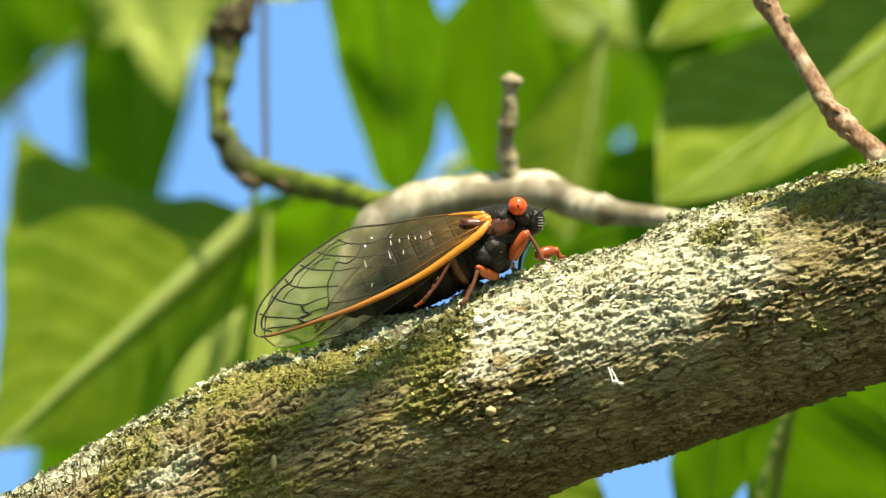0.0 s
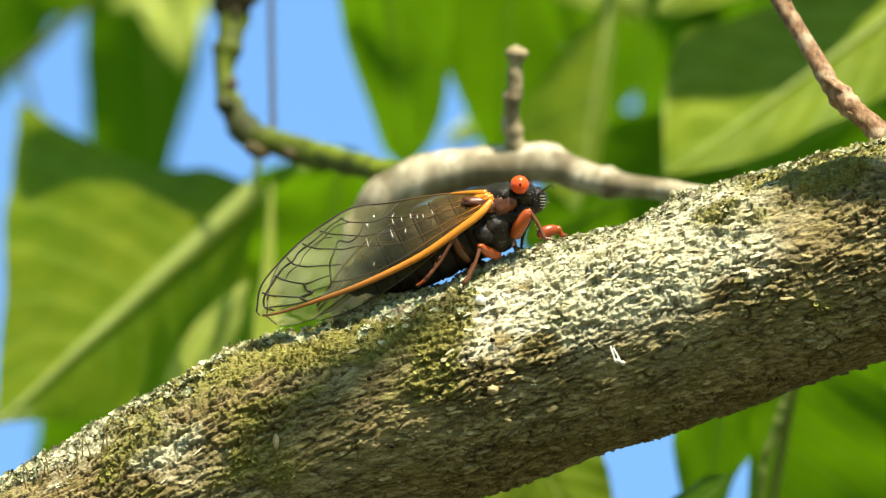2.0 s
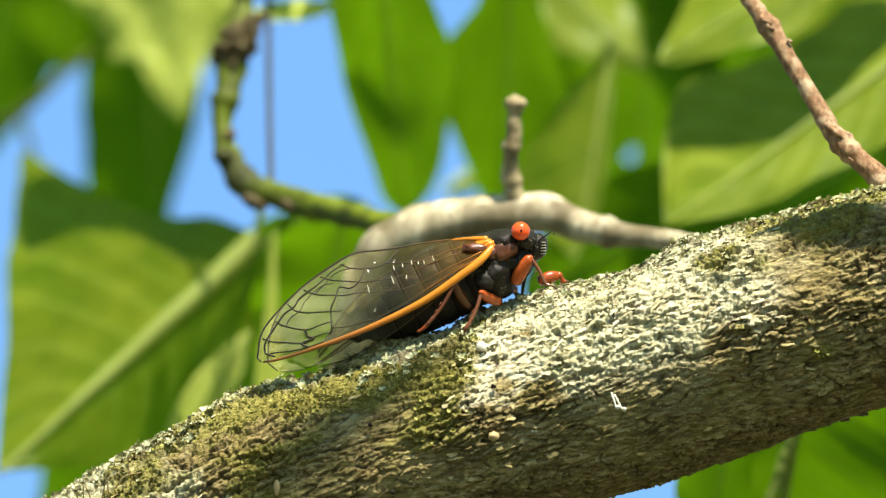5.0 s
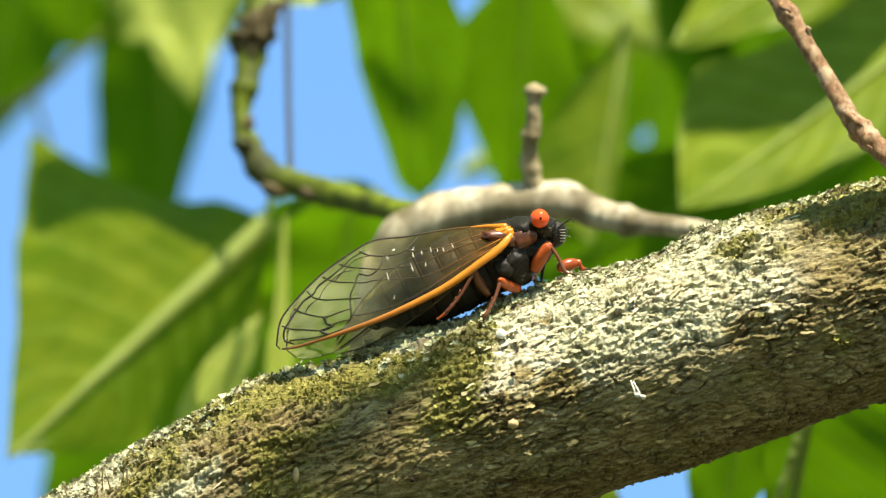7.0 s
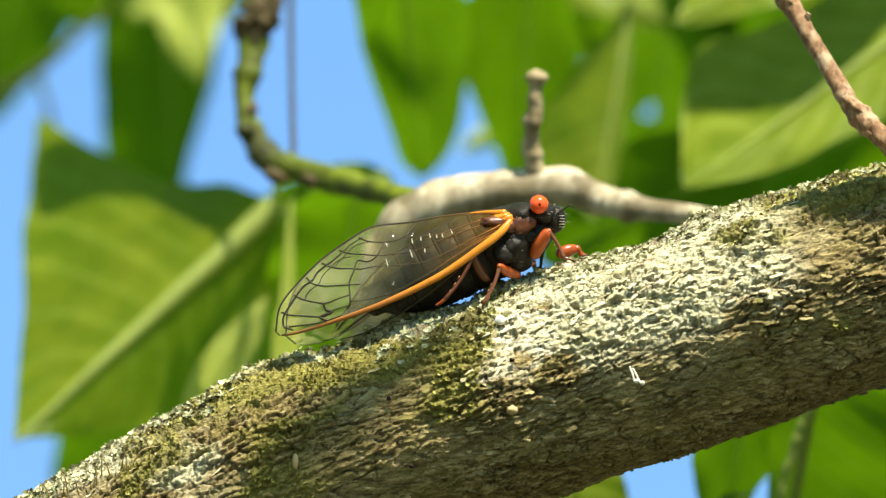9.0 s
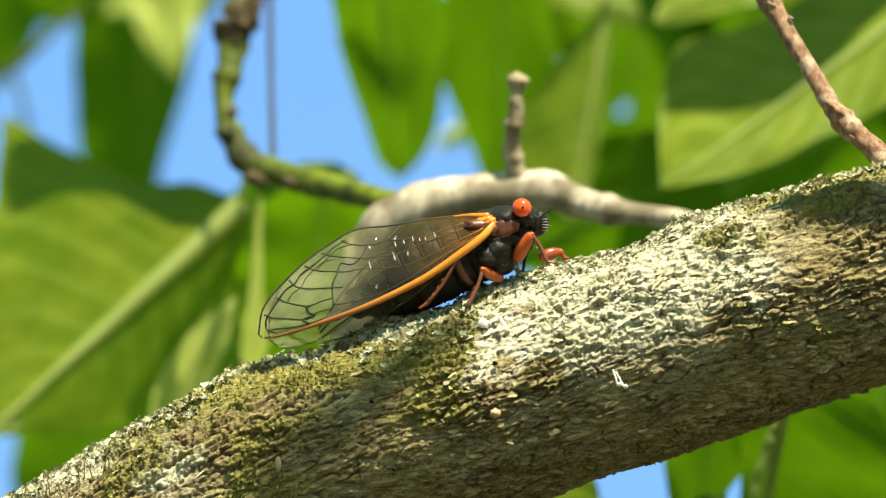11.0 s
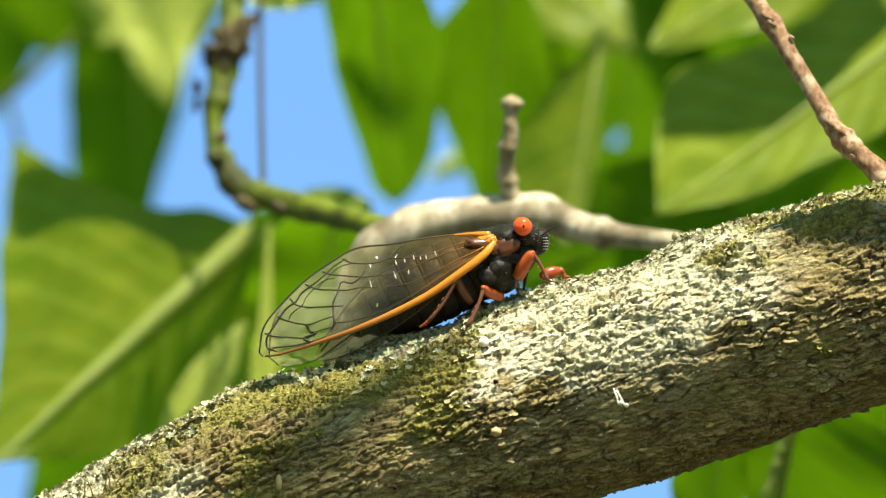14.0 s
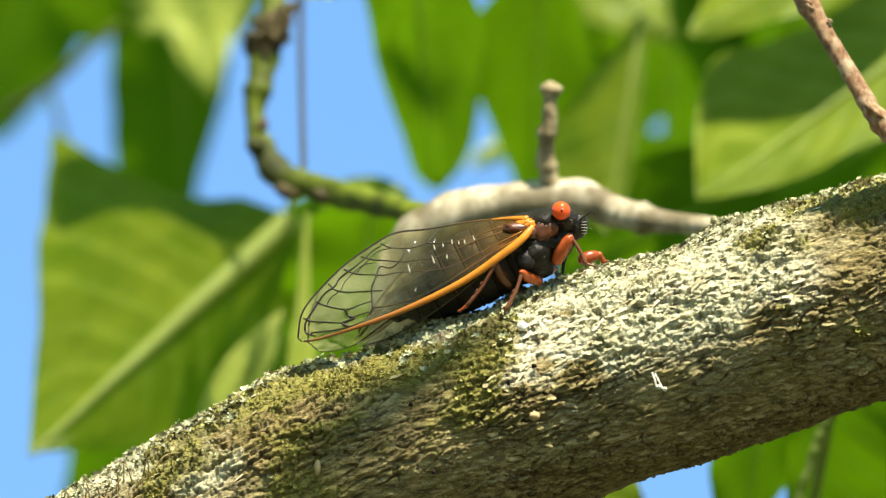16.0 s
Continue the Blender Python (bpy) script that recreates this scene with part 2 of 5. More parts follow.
def smooth(points, n):
    """n places on a curve through the points (Catmull-Rom); points may carry further numbers."""
    p = np.array([tuple(q) for q in points], float)
    p = np.vstack((2 * p[0] - p[1], p, 2 * p[-1] - p[-2]))
    s = np.linspace(0, len(p) - 3 - 1e-6, n)
    i = s.astype(int)
    f = (s - i)[:, None]
    a, b, c, d = p[i], p[i + 1], p[i + 2], p[i + 3]
    return 0.5 * (2 * b + (c - a) * f + (2 * a - 5 * b + 4 * c - d) * f ** 2 + (3 * b - a - 3 * c + d) * f ** 3)


def mesh_of(name, verts, faces, material, smoothed=True):
    me = bpy.data.meshes.new(name)
    me.from_pydata([tuple(v) for v in verts], [], faces)
    me.materials.append(material)
    if smoothed:
        me.polygons.foreach_set("use_smooth", [True] * len(me.polygons))
    me.update()
    return me


def part(name, data, parent, label=""):
    ob = new(name, data)
    ob.parent = parent
    return tagged(ob, label) if label else ob


def thing(name, origin, label, category, group="", kind=""):
    ob = new(name)
    ob.empty_display_size = 0.01
    ob.matrix_world = BASE @ Matrix.Translation(origin)
    return tagged(ob, label, category, group, kind)


def frame_rings(c):
    """Side and up vectors along a curve."""
    t = np.gradient(c, axis=0)
    t /= np.linalg.norm(t, axis=1)[:, None] + 1e-12
    ref = np.array((0.0, 1.0, 0.0)) if abs(t[len(t) // 2][1]) < 0.9 else np.array((1.0, 0.0, 0.0))
    side = np.cross(t, ref)
    side /= np.linalg.norm(side, axis=1)[:, None] + 1e-12
    return t, side, np.cross(side, t)


def tube(c, r, sides=10, squash=1.0, bumps=0.0, scale=800.0, seed=0.0):
    """A round-ended tube along places c with radii r: vertices and faces."""
    c, r = np.asarray(c, float), np.asarray(r, float)
    t, s, u = frame_rings(c)
    ang = np.linspace(0, 2 * np.pi, sides, endpoint=False)
    rr = np.repeat(r[:, None], sides, 1)
    dirs = np.cos(ang)[None, :, None] * s[:, None] + squash * np.sin(ang)[None, :, None] * u[:, None]
    pos = c[:, None] + dirs * rr[..., None]
    if bumps:
        k = np.array([[noise.noise(Vector(p) * scale + Vector((seed, 0, 0))) for p in ring] for ring in pos])
        pos = c[:, None] + dirs * (rr * (1 + bumps * k))[..., None]
    v = [tuple(p) for p in pos.reshape(-1, 3)]
    f = []
    n = len(c)
    for i in range(n - 1):
        for j in range(sides):
            a, b = i * sides + j, i * sides + (j + 1) % sides
            f.append((a, b, b + sides, a + sides))
    v += [tuple(c[0] - t[0] * r[0] * 0.5), tuple(c[-1] + t[-1] * r[-1] * 0.5)]
    for j in range(sides):
        f.append((n * sides, (j + 1) % sides, j))
        f.append((n * sides + 1, (n - 1) * sides + j, (n - 1) * sides + (j + 1) % sides))
    return v, f


def joined(pieces):
    v, f = [], []
    for a, b in pieces:
        k = len(v)
        v += list(a)
        f += [tuple(i + k for i in q) for q in b]
    return v, f


def ball(centre, radii, turn=None, rings=12, sides=18, bumps=0.0, scale=600.0):
    v, f = [], []
    m = turn or Matrix.Identity(3)
    for i in range(1, rings):
        th = math.pi * i / rings
        for j in range(sides):
            ph = 2 * math.pi * j / sides
            d = Vector((math.cos(th), math.sin(th) * math.cos(ph), math.sin(th) * math.sin(ph)))
            k = 1 + bumps * (noise.noise(d * 2.0 + Vector(centre) * scale) + 0.5 * noise.noise(d * 6.0 + Vector(centre) * scale)) if bumps else 1
            v.append(Vector(centre) + m @ Vector((d.x * radii[0], d.y * radii[1], d.z * radii[2])) * k)
    a, b = len(v), len(v) + 1
    v += [Vector(centre) + m @ Vector((radii[0], 0, 0)), Vector(centre) - m @ Vector((radii[0], 0, 0))]
    for i in range(rings - 2):
        for j in range(sides):
            p, q = i * sides + j, i * sides + (j + 1) % sides
            f.append((p, p + sides, q + sides, q))
    for j in range(sides):
        f.append((a, j, (j + 1) % sides))
        f.append((b, (rings - 2) * sides + (j + 1) % sides, (rings - 2) * sides + j))
    return v, f


def value_noise(x, y, seed):
    """Smooth noise in 0..1 on arrays."""
    rng = np.random.RandomState(seed)
    table = rng.rand(256, 256)
    i, j = np.floor(x).astype(int), np.floor(y).astype(int)
    f, g = x - i, y - j
    f, g = f * f * (3 - 2 * f), g * g * (3 - 2 * g)
    a, b = table[i % 256, j % 256], table[(i + 1) % 256, j % 256]
    c, d = table[i % 256, (j + 1) % 256], table[(i + 1) % 256, (j + 1) % 256]
    return (a * (1 - f) + b * f) * (1 - g) + (c * (1 - f) + d * f) * g


def layers(x, y, seed, n=4):
    return sum(value_noise(x * 2 ** k, y * 2 ** k, seed + k) * 0.5 ** (k + 1) for k in range(n)) / (1 - 0.5 ** n)


def cells(x, y, seed):
    """Distance to the nearest and next cell heart, and the cell's own random number."""
    rng = np.random.RandomState(seed)
    jx, jy, rnd = rng.rand(256, 256), rng.rand(256, 256), rng.rand(256, 256)
    i, j = np.floor(x).astype(int), np.floor(y).astype(int)
    f1, f2, who = np.full(x.shape, 9.0), np.full(x.shape, 9.0), np.zeros(x.shape)
    for p in (-1, 0, 1):
        for q in (-1, 0, 1):
            a, b = (i + p) % 256, (j + q) % 256
            d = np.hypot(i + p + jx[a, b] - x, j + q + jy[a, b] - y)
            near = d < f1
            f2 = np.where(near, f1, np.minimum(f2, d))
            who = np.where(near, rnd[a, b], who)
            f1 = np.where(near, d, f1)
    return f1, f2, who


def ease(v, low, high):
    t = np.clip((v - low) / (high - low), 0, 1)
    return t * t * (3 - 2 * t)


# ---- ground ----
def make_ground():
    n = 40
    xs = np.sign(np.linspace(-1, 1, n)) * np.abs(np.linspace(-1, 1, n)) ** 3 * 1500
    v = [(x, y, 0.06 * noise.noise(Vector((x * 0.3, y * 0.3, 0)))) for x in xs for y in xs]
    f = [(i * n + j, (i + 1) * n + j, (i + 1) * n + j + 1, i * n + j + 1) for i in range(n - 1) for j in range(n - 1)]
    ob = new("ground", mesh_of("ground", v, f, GROUND))
    tagged(ob, "grassy ground far below the branch", "ground", kind="structure")


make_ground()

# ---- the lichen-covered branch ----
AXIS = [(-17500, 7000, 30.0), (-5200, 2700, 17.5), (-2200, 1790, 14.4), (-900, 1400, 13.0), (-300, 1200, 12.4), (100, 1037, 12.7), (330, 916, 13.3), (560, 808, 13.9),
        (900, 692, 14.0), (1200, 586, 14.1), (1500, 500, 13.8), (1900, 386, 13.6), (2700, 160, 13.4), (5600, -700, 11.5)]


def branch_axis():
    pts = [(*at(a, b, 0.010), r / 1000) for a, b, r in AXIS]
    c = smooth(pts, 9000)
    s = np.concatenate(([0], np.cumsum(np.linalg.norm(np.diff(c[:, :3], axis=0), axis=1))))
    return c, s


def surface(along, around):
    """Relief of the bark and its growths at millimetres along and round the branch (0 round faces the viewer, up is positive)."""
    wx = along + 1.8 * (layers(along / 6, around / 4, 3) - 0.5) * 2
    wy = around + 1.1 * (layers(along / 5, around / 3, 7) - 0.5) * 2
    f1, f2, who = cells(wx / 4.4, wy / 0.95, 11)
    crack = 1 - ease(f2 - f1, 0.01, 0.11)
    g1, g2, whog = cells(wx / 1.7, wy / 0.45, 12)
    fine = 1 - ease(g2 - g1, 0.01, 0.16)
    shelf = 1 - np.mod(wy / 1.2 + 2.4 * layers(along / 3.5, around / 2.2, 61, 4) + 0.35 * who, 1.0)
    ledge = 1 - np.mod(wy / 0.52 + 2.0 * layers(along / 1.6, around / 1.2, 67, 3) + 0.5 * whog, 1.0)
    rough = 0.45 + 0.80 * ease(layers(along / 8 + 3, around / 5, 81, 4), 0.36, 0.64)
    rough = rough * (1 - 0.3 * ease(-around, 0.0, 5.0))
    plate = rough * (0.36 * (who - 0.4) + 0.18 * (whog - 0.5) + 0.58 * shelf + 0.26 * ledge)
    # long wavering fissures
    fis = np.abs(layers(along / 13 + 5, wy / 1.5, 131, 3) - 0.5)
    fissure = (1 - ease(fis, 0.004, 0.030)) * ease(layers(along / 6, around / 3, 141, 2), 0.35, 0.6)
    # growths like the upper side and lie in patches; lit adds sunlit paleness to them
    up = ease(around, -1.0, 9.0)
    patch = layers(along / 11, around / 8, 21, 5)
    lit = ease(along, -14, 2)
    ridge = ease(around, 12, 19)
    crust = ease(patch + 0.10 * up * lit + 0.26 * ridge + 0.05 * up - 0.05, 0.53, 0.62) * ease(around, -3.5, 3.5)
    pale = ease(layers(along / 7 + 9, around / 4, 25, 5) + 0.27 * up * lit - 0.03, 0.52, 0.66) * ease(around, -4, 4) * (0.2 + 0.8 * lit)
    bare = 1 - 0.92 * ease(-along, 4, 12) * (1 - ease(around, 11, 16)) * (1 - ease(-along, 34, 42))
    bare = bare * (1 - ease(along + 4 * (patch - 0.5), 32, 40) * (1 - ease(around, 11, 15)))
    crust, pale = crust * bare, pale * bare
    crust = np.maximum(crust, 0.15 * ease(patch, 0.58, 0.72) * ease(around, -12, 0))
    mp = layers(along / 8 + 40, around / 5.5, 33, 5)
    spots = sum(k * np.exp(-((along - p) / sx) ** 2 - ((around - q) / sy) ** 2)
                for p, q, sx, sy, k in ((-2, 15, 6, 5, 0.26), (-2, 11, 4, 6, 0.30), (-9, 4, 6, 5, 0.10), (29, 11, 4, 3, 0.24), (36, 17, 5, 4, 0.26), (-36, 15, 9, 5, 0.28), (-46, 8, 9, 6, 0.22), (10, 7, 6, 3, 0.10), (-24, 13, 8, 5, 0.24), (-14, 8, 8, 5, 0.14), (-32, 8, 9, 6, 0.14), (1, 18, 4, 4, 0.16), (44, 15, 8, 5, 0.22)))
    moss = ease(mp + spots, 0.58, 0.80) * ease(around, -14, -2) * 0.9
    c1, c2, whoc = cells(wx / 0.95, wy / 0.72, 41)
    k1, k2, whok = cells(wx / 0.50, wy / 0.38, 43)
    crumb = (1 - np.clip(c1, 0, 1) ** 2) * (0.15 + 0.9 * whoc) + 0.55 * (1 - np.clip(k1, 0, 1) ** 2) * (0.1 + 0.9 * whok)
    gap = np.maximum(1 - ease(c2 - c1, 0.02, 0.22), 0.7 * (1 - ease(k2 - k1, 0.02, 0.25)))
    pit = ease(layers(along / 1.5, around / 1.0, 71, 3), 0.60, 0.72)
    h = plate * (1 - 0.25 * crust) - 0.55 * rough * crack * (1 - 0.3 * crust) - 0.18 * rough * fine * (1 - 0.6 * crust)
    h = h - 0.40 * fissure * (1 - 0.6 * crust)
    h = h + crust * (0.10 + 0.42 * crumb - 0.60 * pit - 0.25 * gap) + pale * (1 - crust) * (0.11 * crumb - 0.3 * pit - 0.08 * gap) + moss * (0.08 + 0.36 * crumb - 0.3 * pit)
    h = h + 1.0 * (layers(along / 22, around / 15, 51, 3) - 0.5) + 0.5 * (layers(along / 5, around / 3.5, 57, 3) - 0.5) - 0.25
    # the swollen collar round the foot of the side twig overhangs the flank
    wob = 5 * (layers(along / 7, around / 5, 91, 4) - 0.5)
    collar = ease(along + 2 * wob, 22, 30) * ease(around + wob, 9.5, 12.0) * (1 - 0.8 * ease(around, 14, 21))
    h = h + 1.1 * collar * (1 - ease(around, 13, 17)) + 0.7 * ease(along + wob, 22, 25) * (1 - ease(along + wob, 27, 31)) * ease(around, 14, 19)
    h = h - 1.5 * np.exp(-((along + 5) / 3.8) ** 2 - ((around - 22) / 7) ** 2) - 1.9 * np.exp(-((along + 21.5) / 6.5) ** 2 - ((around - 21) / 8) ** 2)
    h = h - np.interp(along, [-6, 0, 2, 7, 13, 21, 24, 28, 34, 45], [0, 0.45, 0.65, 0.8, 1.45, 2.4, 2.1, 1.1, 0.8, 0.6]) * ease(around, 9, 18)
    crust = np.maximum(crust, 0.95 * ease(along + wob, 22, 24.5) * (1 - ease(along + wob, 29, 33)) * ease(around + wob, 12, 15))
    moss = np.maximum(moss, 0.8 * ease(along, 30, 36) * ease(around + wob, 12, 16))
    # pit and gap darken the hollows of the crust as shade
    c = np.clip((0.6 * pit + 0.28 * gap) * np.maximum(crust, 0.6 * pale) + 0.75 * fissure + crack * (0.35 + 0.4 * rough) + fine * 0.3 * rough, 0, 1) * (1 - 0.45 * np.maximum(crust, moss))
    return h, crust, moss, c, who, pale


def make_branch():
    c, s = branch_axis()
    mid = s[np.argmin(np.abs(c[:, 0] - at(900, 0)[0]))]
    dense = np.arange(-70, 62, 0.17)
    along = np.concatenate((np.linspace(-1400, -330, 60)[:-1], np.linspace(-330, -70, 60)[:-1], dense, np.linspace(62, 330, 60)))
    half = np.concatenate((np.arange(-24, 31, 0.16), np.linspace(31, 63, 30)[:-1]))
    q = np.stack([np.interp(along / 1000 + mid, s, c[:, k]) for k in range(4)], 1)
    pos, rad = q[:, :3], q[:, 3]
    _, side, up = frame_rings(pos)
    side = np.cross(np.gradient(pos, axis=0), np.array((0, 1.0, 0)))
    side /= np.linalg.norm(side, axis=1)[:, None]
    upv = -side if side[0][2] < 0 else side
    A, R = np.meshgrid(along, half, indexing="ij")
    th = R / 13.95
    h, crust, moss, crack, tone, pale = surface(A, R)
    leafy = ease(R, 12.5, 16.5) * ease(crust, 0.1, 0.5) + 0.9 * ease(A, -20, -14) * (1 - ease(A, -5, 1)) * ease(R, 8, 13)
    # shade between the leafy lobes, painted in with the cracks
    crack = np.maximum(crack, 0.75 * np.clip(leafy, 0, 1) * ease(layers(A / 1.3, R / 1.1, 95, 3), 0.42, 0.6))
    rr = rad[:, None] + h / 1000
    away = np.array((0, -1.0, 0))
    v = pos[:, None] + rr[..., None] * (np.cos(th)[..., None] * away + np.sin(th)[..., None] * upv[:, None])
    n, m = A.shape
    idx = np.arange(n * m).reshape(n, m)
    a, b = idx[:-1], idx[1:]
    faces = np.stack((a, b, np.roll(b, -1, 1), np.roll(a, -1, 1)), -1).reshape(-1, 4)
    origin = at(900, 697, 0.010)
    top = thing("tree_branch", origin, "thick grey-brown tree branch crusted with lichen and moss", "branch")
    me = bpy.data.meshes.new("bark")
    me.vertices.add(n * m)
    me.vertices.foreach_set("co", (v.reshape(-1, 3) - np.array(origin)).ravel())
    me.loops.add(faces.size)
    me.polygons.add(len(faces))
    me.polygons.foreach_set("loop_start", np.arange(len(faces)) * 4)
    me.loops.foreach_set("vertex_index", faces.ravel())
    me.update(calc_edges=True)
    me.polygons.foreach_set("use_smooth", np.ones(len(faces), bool))
    for name, val in (("crust", crust), ("moss", moss), ("crack", crack), ("tone", tone), ("pale", pale)):
        me.attributes.new(name, "FLOAT", "POINT").data.foreach_set("value", val.ravel().astype(np.float32))
    me.materials.append(BARK)
    part("bark", me, top, "rough flaking bark in narrow plates")
    # curled lichen lobes
    rng = np.random.RandomState(5)
    nor = np.cos(th)[..., None] * away + np.sin(th)[..., None] * upv[:, None]
    inside = (A > -69) & (A < 61) & (R > -16) & (R < 33)
    for name, field, count, mat, size, label in (("lichen", crust * (0.45 + 0.55 * ease(R, 12, 17)), 5200, CRUST, 0.30, "curled grey-green lichen lobes"),
                                                 ("moss", moss, 6500, MOSS, 0.17, "yellow-green mossy crust")):
        w = (np.clip(np.where(inside, field, 0) - 0.3, 0, 1) ** 1.5).ravel()
        pick = rng.choice(w.size, count, p=w / w.sum())
        vs, fs = [], []
        for k in pick:
            p, d = v.reshape(-1, 3)[k] - np.array(origin), nor.reshape(-1, 3)[k]
            d = d + rng.normal(0, 0.4, 3)
            d /= np.linalg.norm(d)
            e = np.cross(d, rng.normal(0, 1, 3))
            e /= np.linalg.norm(e)
            g = np.cross(d, e)
            r = size * (0.45 + 1.6 * rng.rand() ** 3) / 1000
            base = len(vs)
            m2 = 6
            span = rng.uniform(2.0, 5.0)
            for ring, lift in ((0.35, -0.15), (0.8, 0.45), (1.15, 0.75)):
                for j in range(m2):
                    t = span * (j / (m2 - 1) - 0.5)
                    q2 = r * (ring + 0.35 * (rng.rand() - 0.5))
                    vs.append(p + q2 * (math.cos(t) * e + math.sin(t) * g) + d * r * (lift * (0.6 + 0.8 * rng.rand())))
            for k2 in range(2):
                for j in range(m2 - 1):
                    a2 = base + k2 * m2 + j
                    fs.append((a2, a2 + 1, a2 + 1 + m2, a2 + m2))
        tagged(part(name, mesh_of(name, vs, fs, mat), top, label), kind="stuff")
    # thin flakes lying along the branch, their lower edges lifted
    tan = np.gradient(pos, axis=0)
    tan /= np.linalg.norm(tan, axis=1)[:, None]
    # pale_flake keeps to the flank whose sunlight is in the colour
    for name, field, count, mat, label in (("pale_flake", pale * (1 - 0.6 * moss), 900, PALE_FLAKE, "thin flakes skinned with pale lichen"),
                                           ("bark_flake", (1 - pale) * (1 - 0.8 * moss) * ease(R, -16, -8) * (1 - ease(R, 9, 15)), 260, BARK_FLAKE, "thin loose flakes of brown bark")):
        w = np.where(inside & (R < 20), np.clip(field, 0, 1), 0).ravel()
        vs, fs = [], []
        for k in rng.choice(w.size, count, p=w / w.sum()):
            i = k // v.shape[1]
            p, d, e = v.reshape(-1, 3)[k] - np.array(origin), nor.reshape(-1, 3)[k], tan[i]
            g = np.cross(d, e)
            g = g if g @ upv[i] < 0 else -g
            e = e + g * rng.normal(0, 0.28)
            size, wide, lift, base = rng.uniform(0.25, 0.9) / 1000, rng.uniform(0.12, 0.30) / 1000, rng.uniform(0.0, 0.10) / 1000, len(vs)
            for row, up2 in ((-0.8, -0.00010), (0.2, 0.00004 + lift * 0.4), (1.0, 0.00005 + lift)):
                for j in range(5):
                    t = (j / 4 - 0.5) * 2
                    shape = wide * row * (1 - 0.35 * t * t) + wide * 0.9 * (rng.rand() - 0.5)
                    vs.append(p + e * size * t + g * shape + d * (up2 * (1 - 0.6 * t * t) + 0.00009 * (rng.rand() - 0.5)))
            for q2 in range(2):
                for j in range(4):
                    a2 = base + q2 * 5 + j
                    fs.append((a2, a2 + 1, a2 + 6, a2 + 5))
        tagged(part(name, mesh_of(name, vs, fs, mat), top, label), kind="stuff")
    # larger leafy lichen along the ridge: rosettes of short round-ended lobes with lifted rims
    w = np.where(inside & (R < 27), leafy, 0).ravel()
    vs, fs = [], []
    for k in rng.choice(w.size, 620, p=w / w.sum()):
        p, d = v.reshape(-1, 3)[k] - np.array(origin), nor.reshape(-1, 3)[k] + rng.normal(0, 0.22, 3)
        d /= np.linalg.norm(d)
        e0 = np.cross(d, rng.normal(0, 1, 3))
        e0 /= np.linalg.norm(e0)
        g0 = np.cross(d, e0)
        lobes, steps = rng.randint(4, 8), 6
        for lobe in range(lobes):
            ang = 6.283 * (lobe + rng.uniform(-0.35, 0.35)) / lobes
            e = math.cos(ang) * e0 + math.sin(ang) * g0
            size, wide, turn, base = rng.uniform(0.45, 1.15) / 1000, rng.uniform(0.12, 0.25) / 1000, rng.normal(0, 0.8), len(vs)
            rise, q2 = rng.uniform(0.03, 0.30), p + d * 0.00005
            for i in range(steps):
                s2 = i / (steps - 1)
                g = np.cross(d, e)
                f2 = wide * (0.45 + 0.75 * math.sin(math.pi * (0.12 + 0.80 * s2)) ** 0.8) * (0.8 + 0.4 * rng.rand())
                lift = 0.00004 + size * rise * s2 ** 1.5 + 0.00005 * rng.rand()
                for t, up2 in ((-1, 0.00010), (-0.4, -0.00002), (0.4, 0.0), (1, 0.00011)):
                    vs.append(q2 + g * f2 * t + d * (lift + up2 * (0.3 + s2)))
                q2 = q2 + e * size / steps
                e = e * math.cos(turn / steps) + g * math.sin(turn / steps)
            for i in range(steps - 1):
                for j in range(3):
                    a2 = base + i * 4 + j
                    fs.append((a2, a2 + 1, a2 + 5, a2 + 4))
    tagged(part("leafy_lichen", mesh_of("leafy_lichen", vs, fs, LEAFY), top, "curling grey-green leafy lichen"), kind="stuff")
    return top


branch = make_branch()


def make_trunk():
    """The trunk that carries the branch, well outside the view."""
    foot = Vector(branch_axis()[0][0, :3])
    j = BASE @ foot
    n = 40
    z = np.linspace(-0.1, 5.2, n)
    c = np.array([(j.x - 0.02 * math.sin(q * 1.3), j.y + 0.05 * math.sin(q * 0.9) - 0.05 * math.sin(j.z * 0.9), q) for q in z])
    r = np.interp(z, [-0.1, 0.15, 0.8, 3.0, 5.2], [0.16, 0.115, 0.09, 0.072, 0.045])
    top = new("tree")
    tagged(top, "leafy tree with a dark trunk carrying the branch", "tree")
    part("trunk", mesh_of("trunk", *tube(c, r, 32, 1.0, 0.10, 9.0), BARK_DARK), top, "dark upright trunk")
    return top


tree = make_trunk()


# ---- twigs ----
def make_twig(name, points, material, label, sides=14, bumps=0.10, scale=420, nodes=(), n=70, group=""):
    """points: plan a, b, depth, radius in millimetres; nodes: swellings at shares of the length."""
    c = smooth([(*at(a, b, w), r / 1000) for a, b, w, r in points], n)
    s = np.linspace(0, 1, n)
    r = c[:, 3] * (1 + sum(h * np.exp(-((s - k) / wd) ** 2) for k, h, wd in nodes))
    o = Vector(c[n // 2, :3])
    top = thing(name, o, label, "twig", group)
    part("stem", mesh_of("stem", *tube(c[:, :3] - np.array(o), r, sides, 1.0, bumps, scale), material), top)
    return top


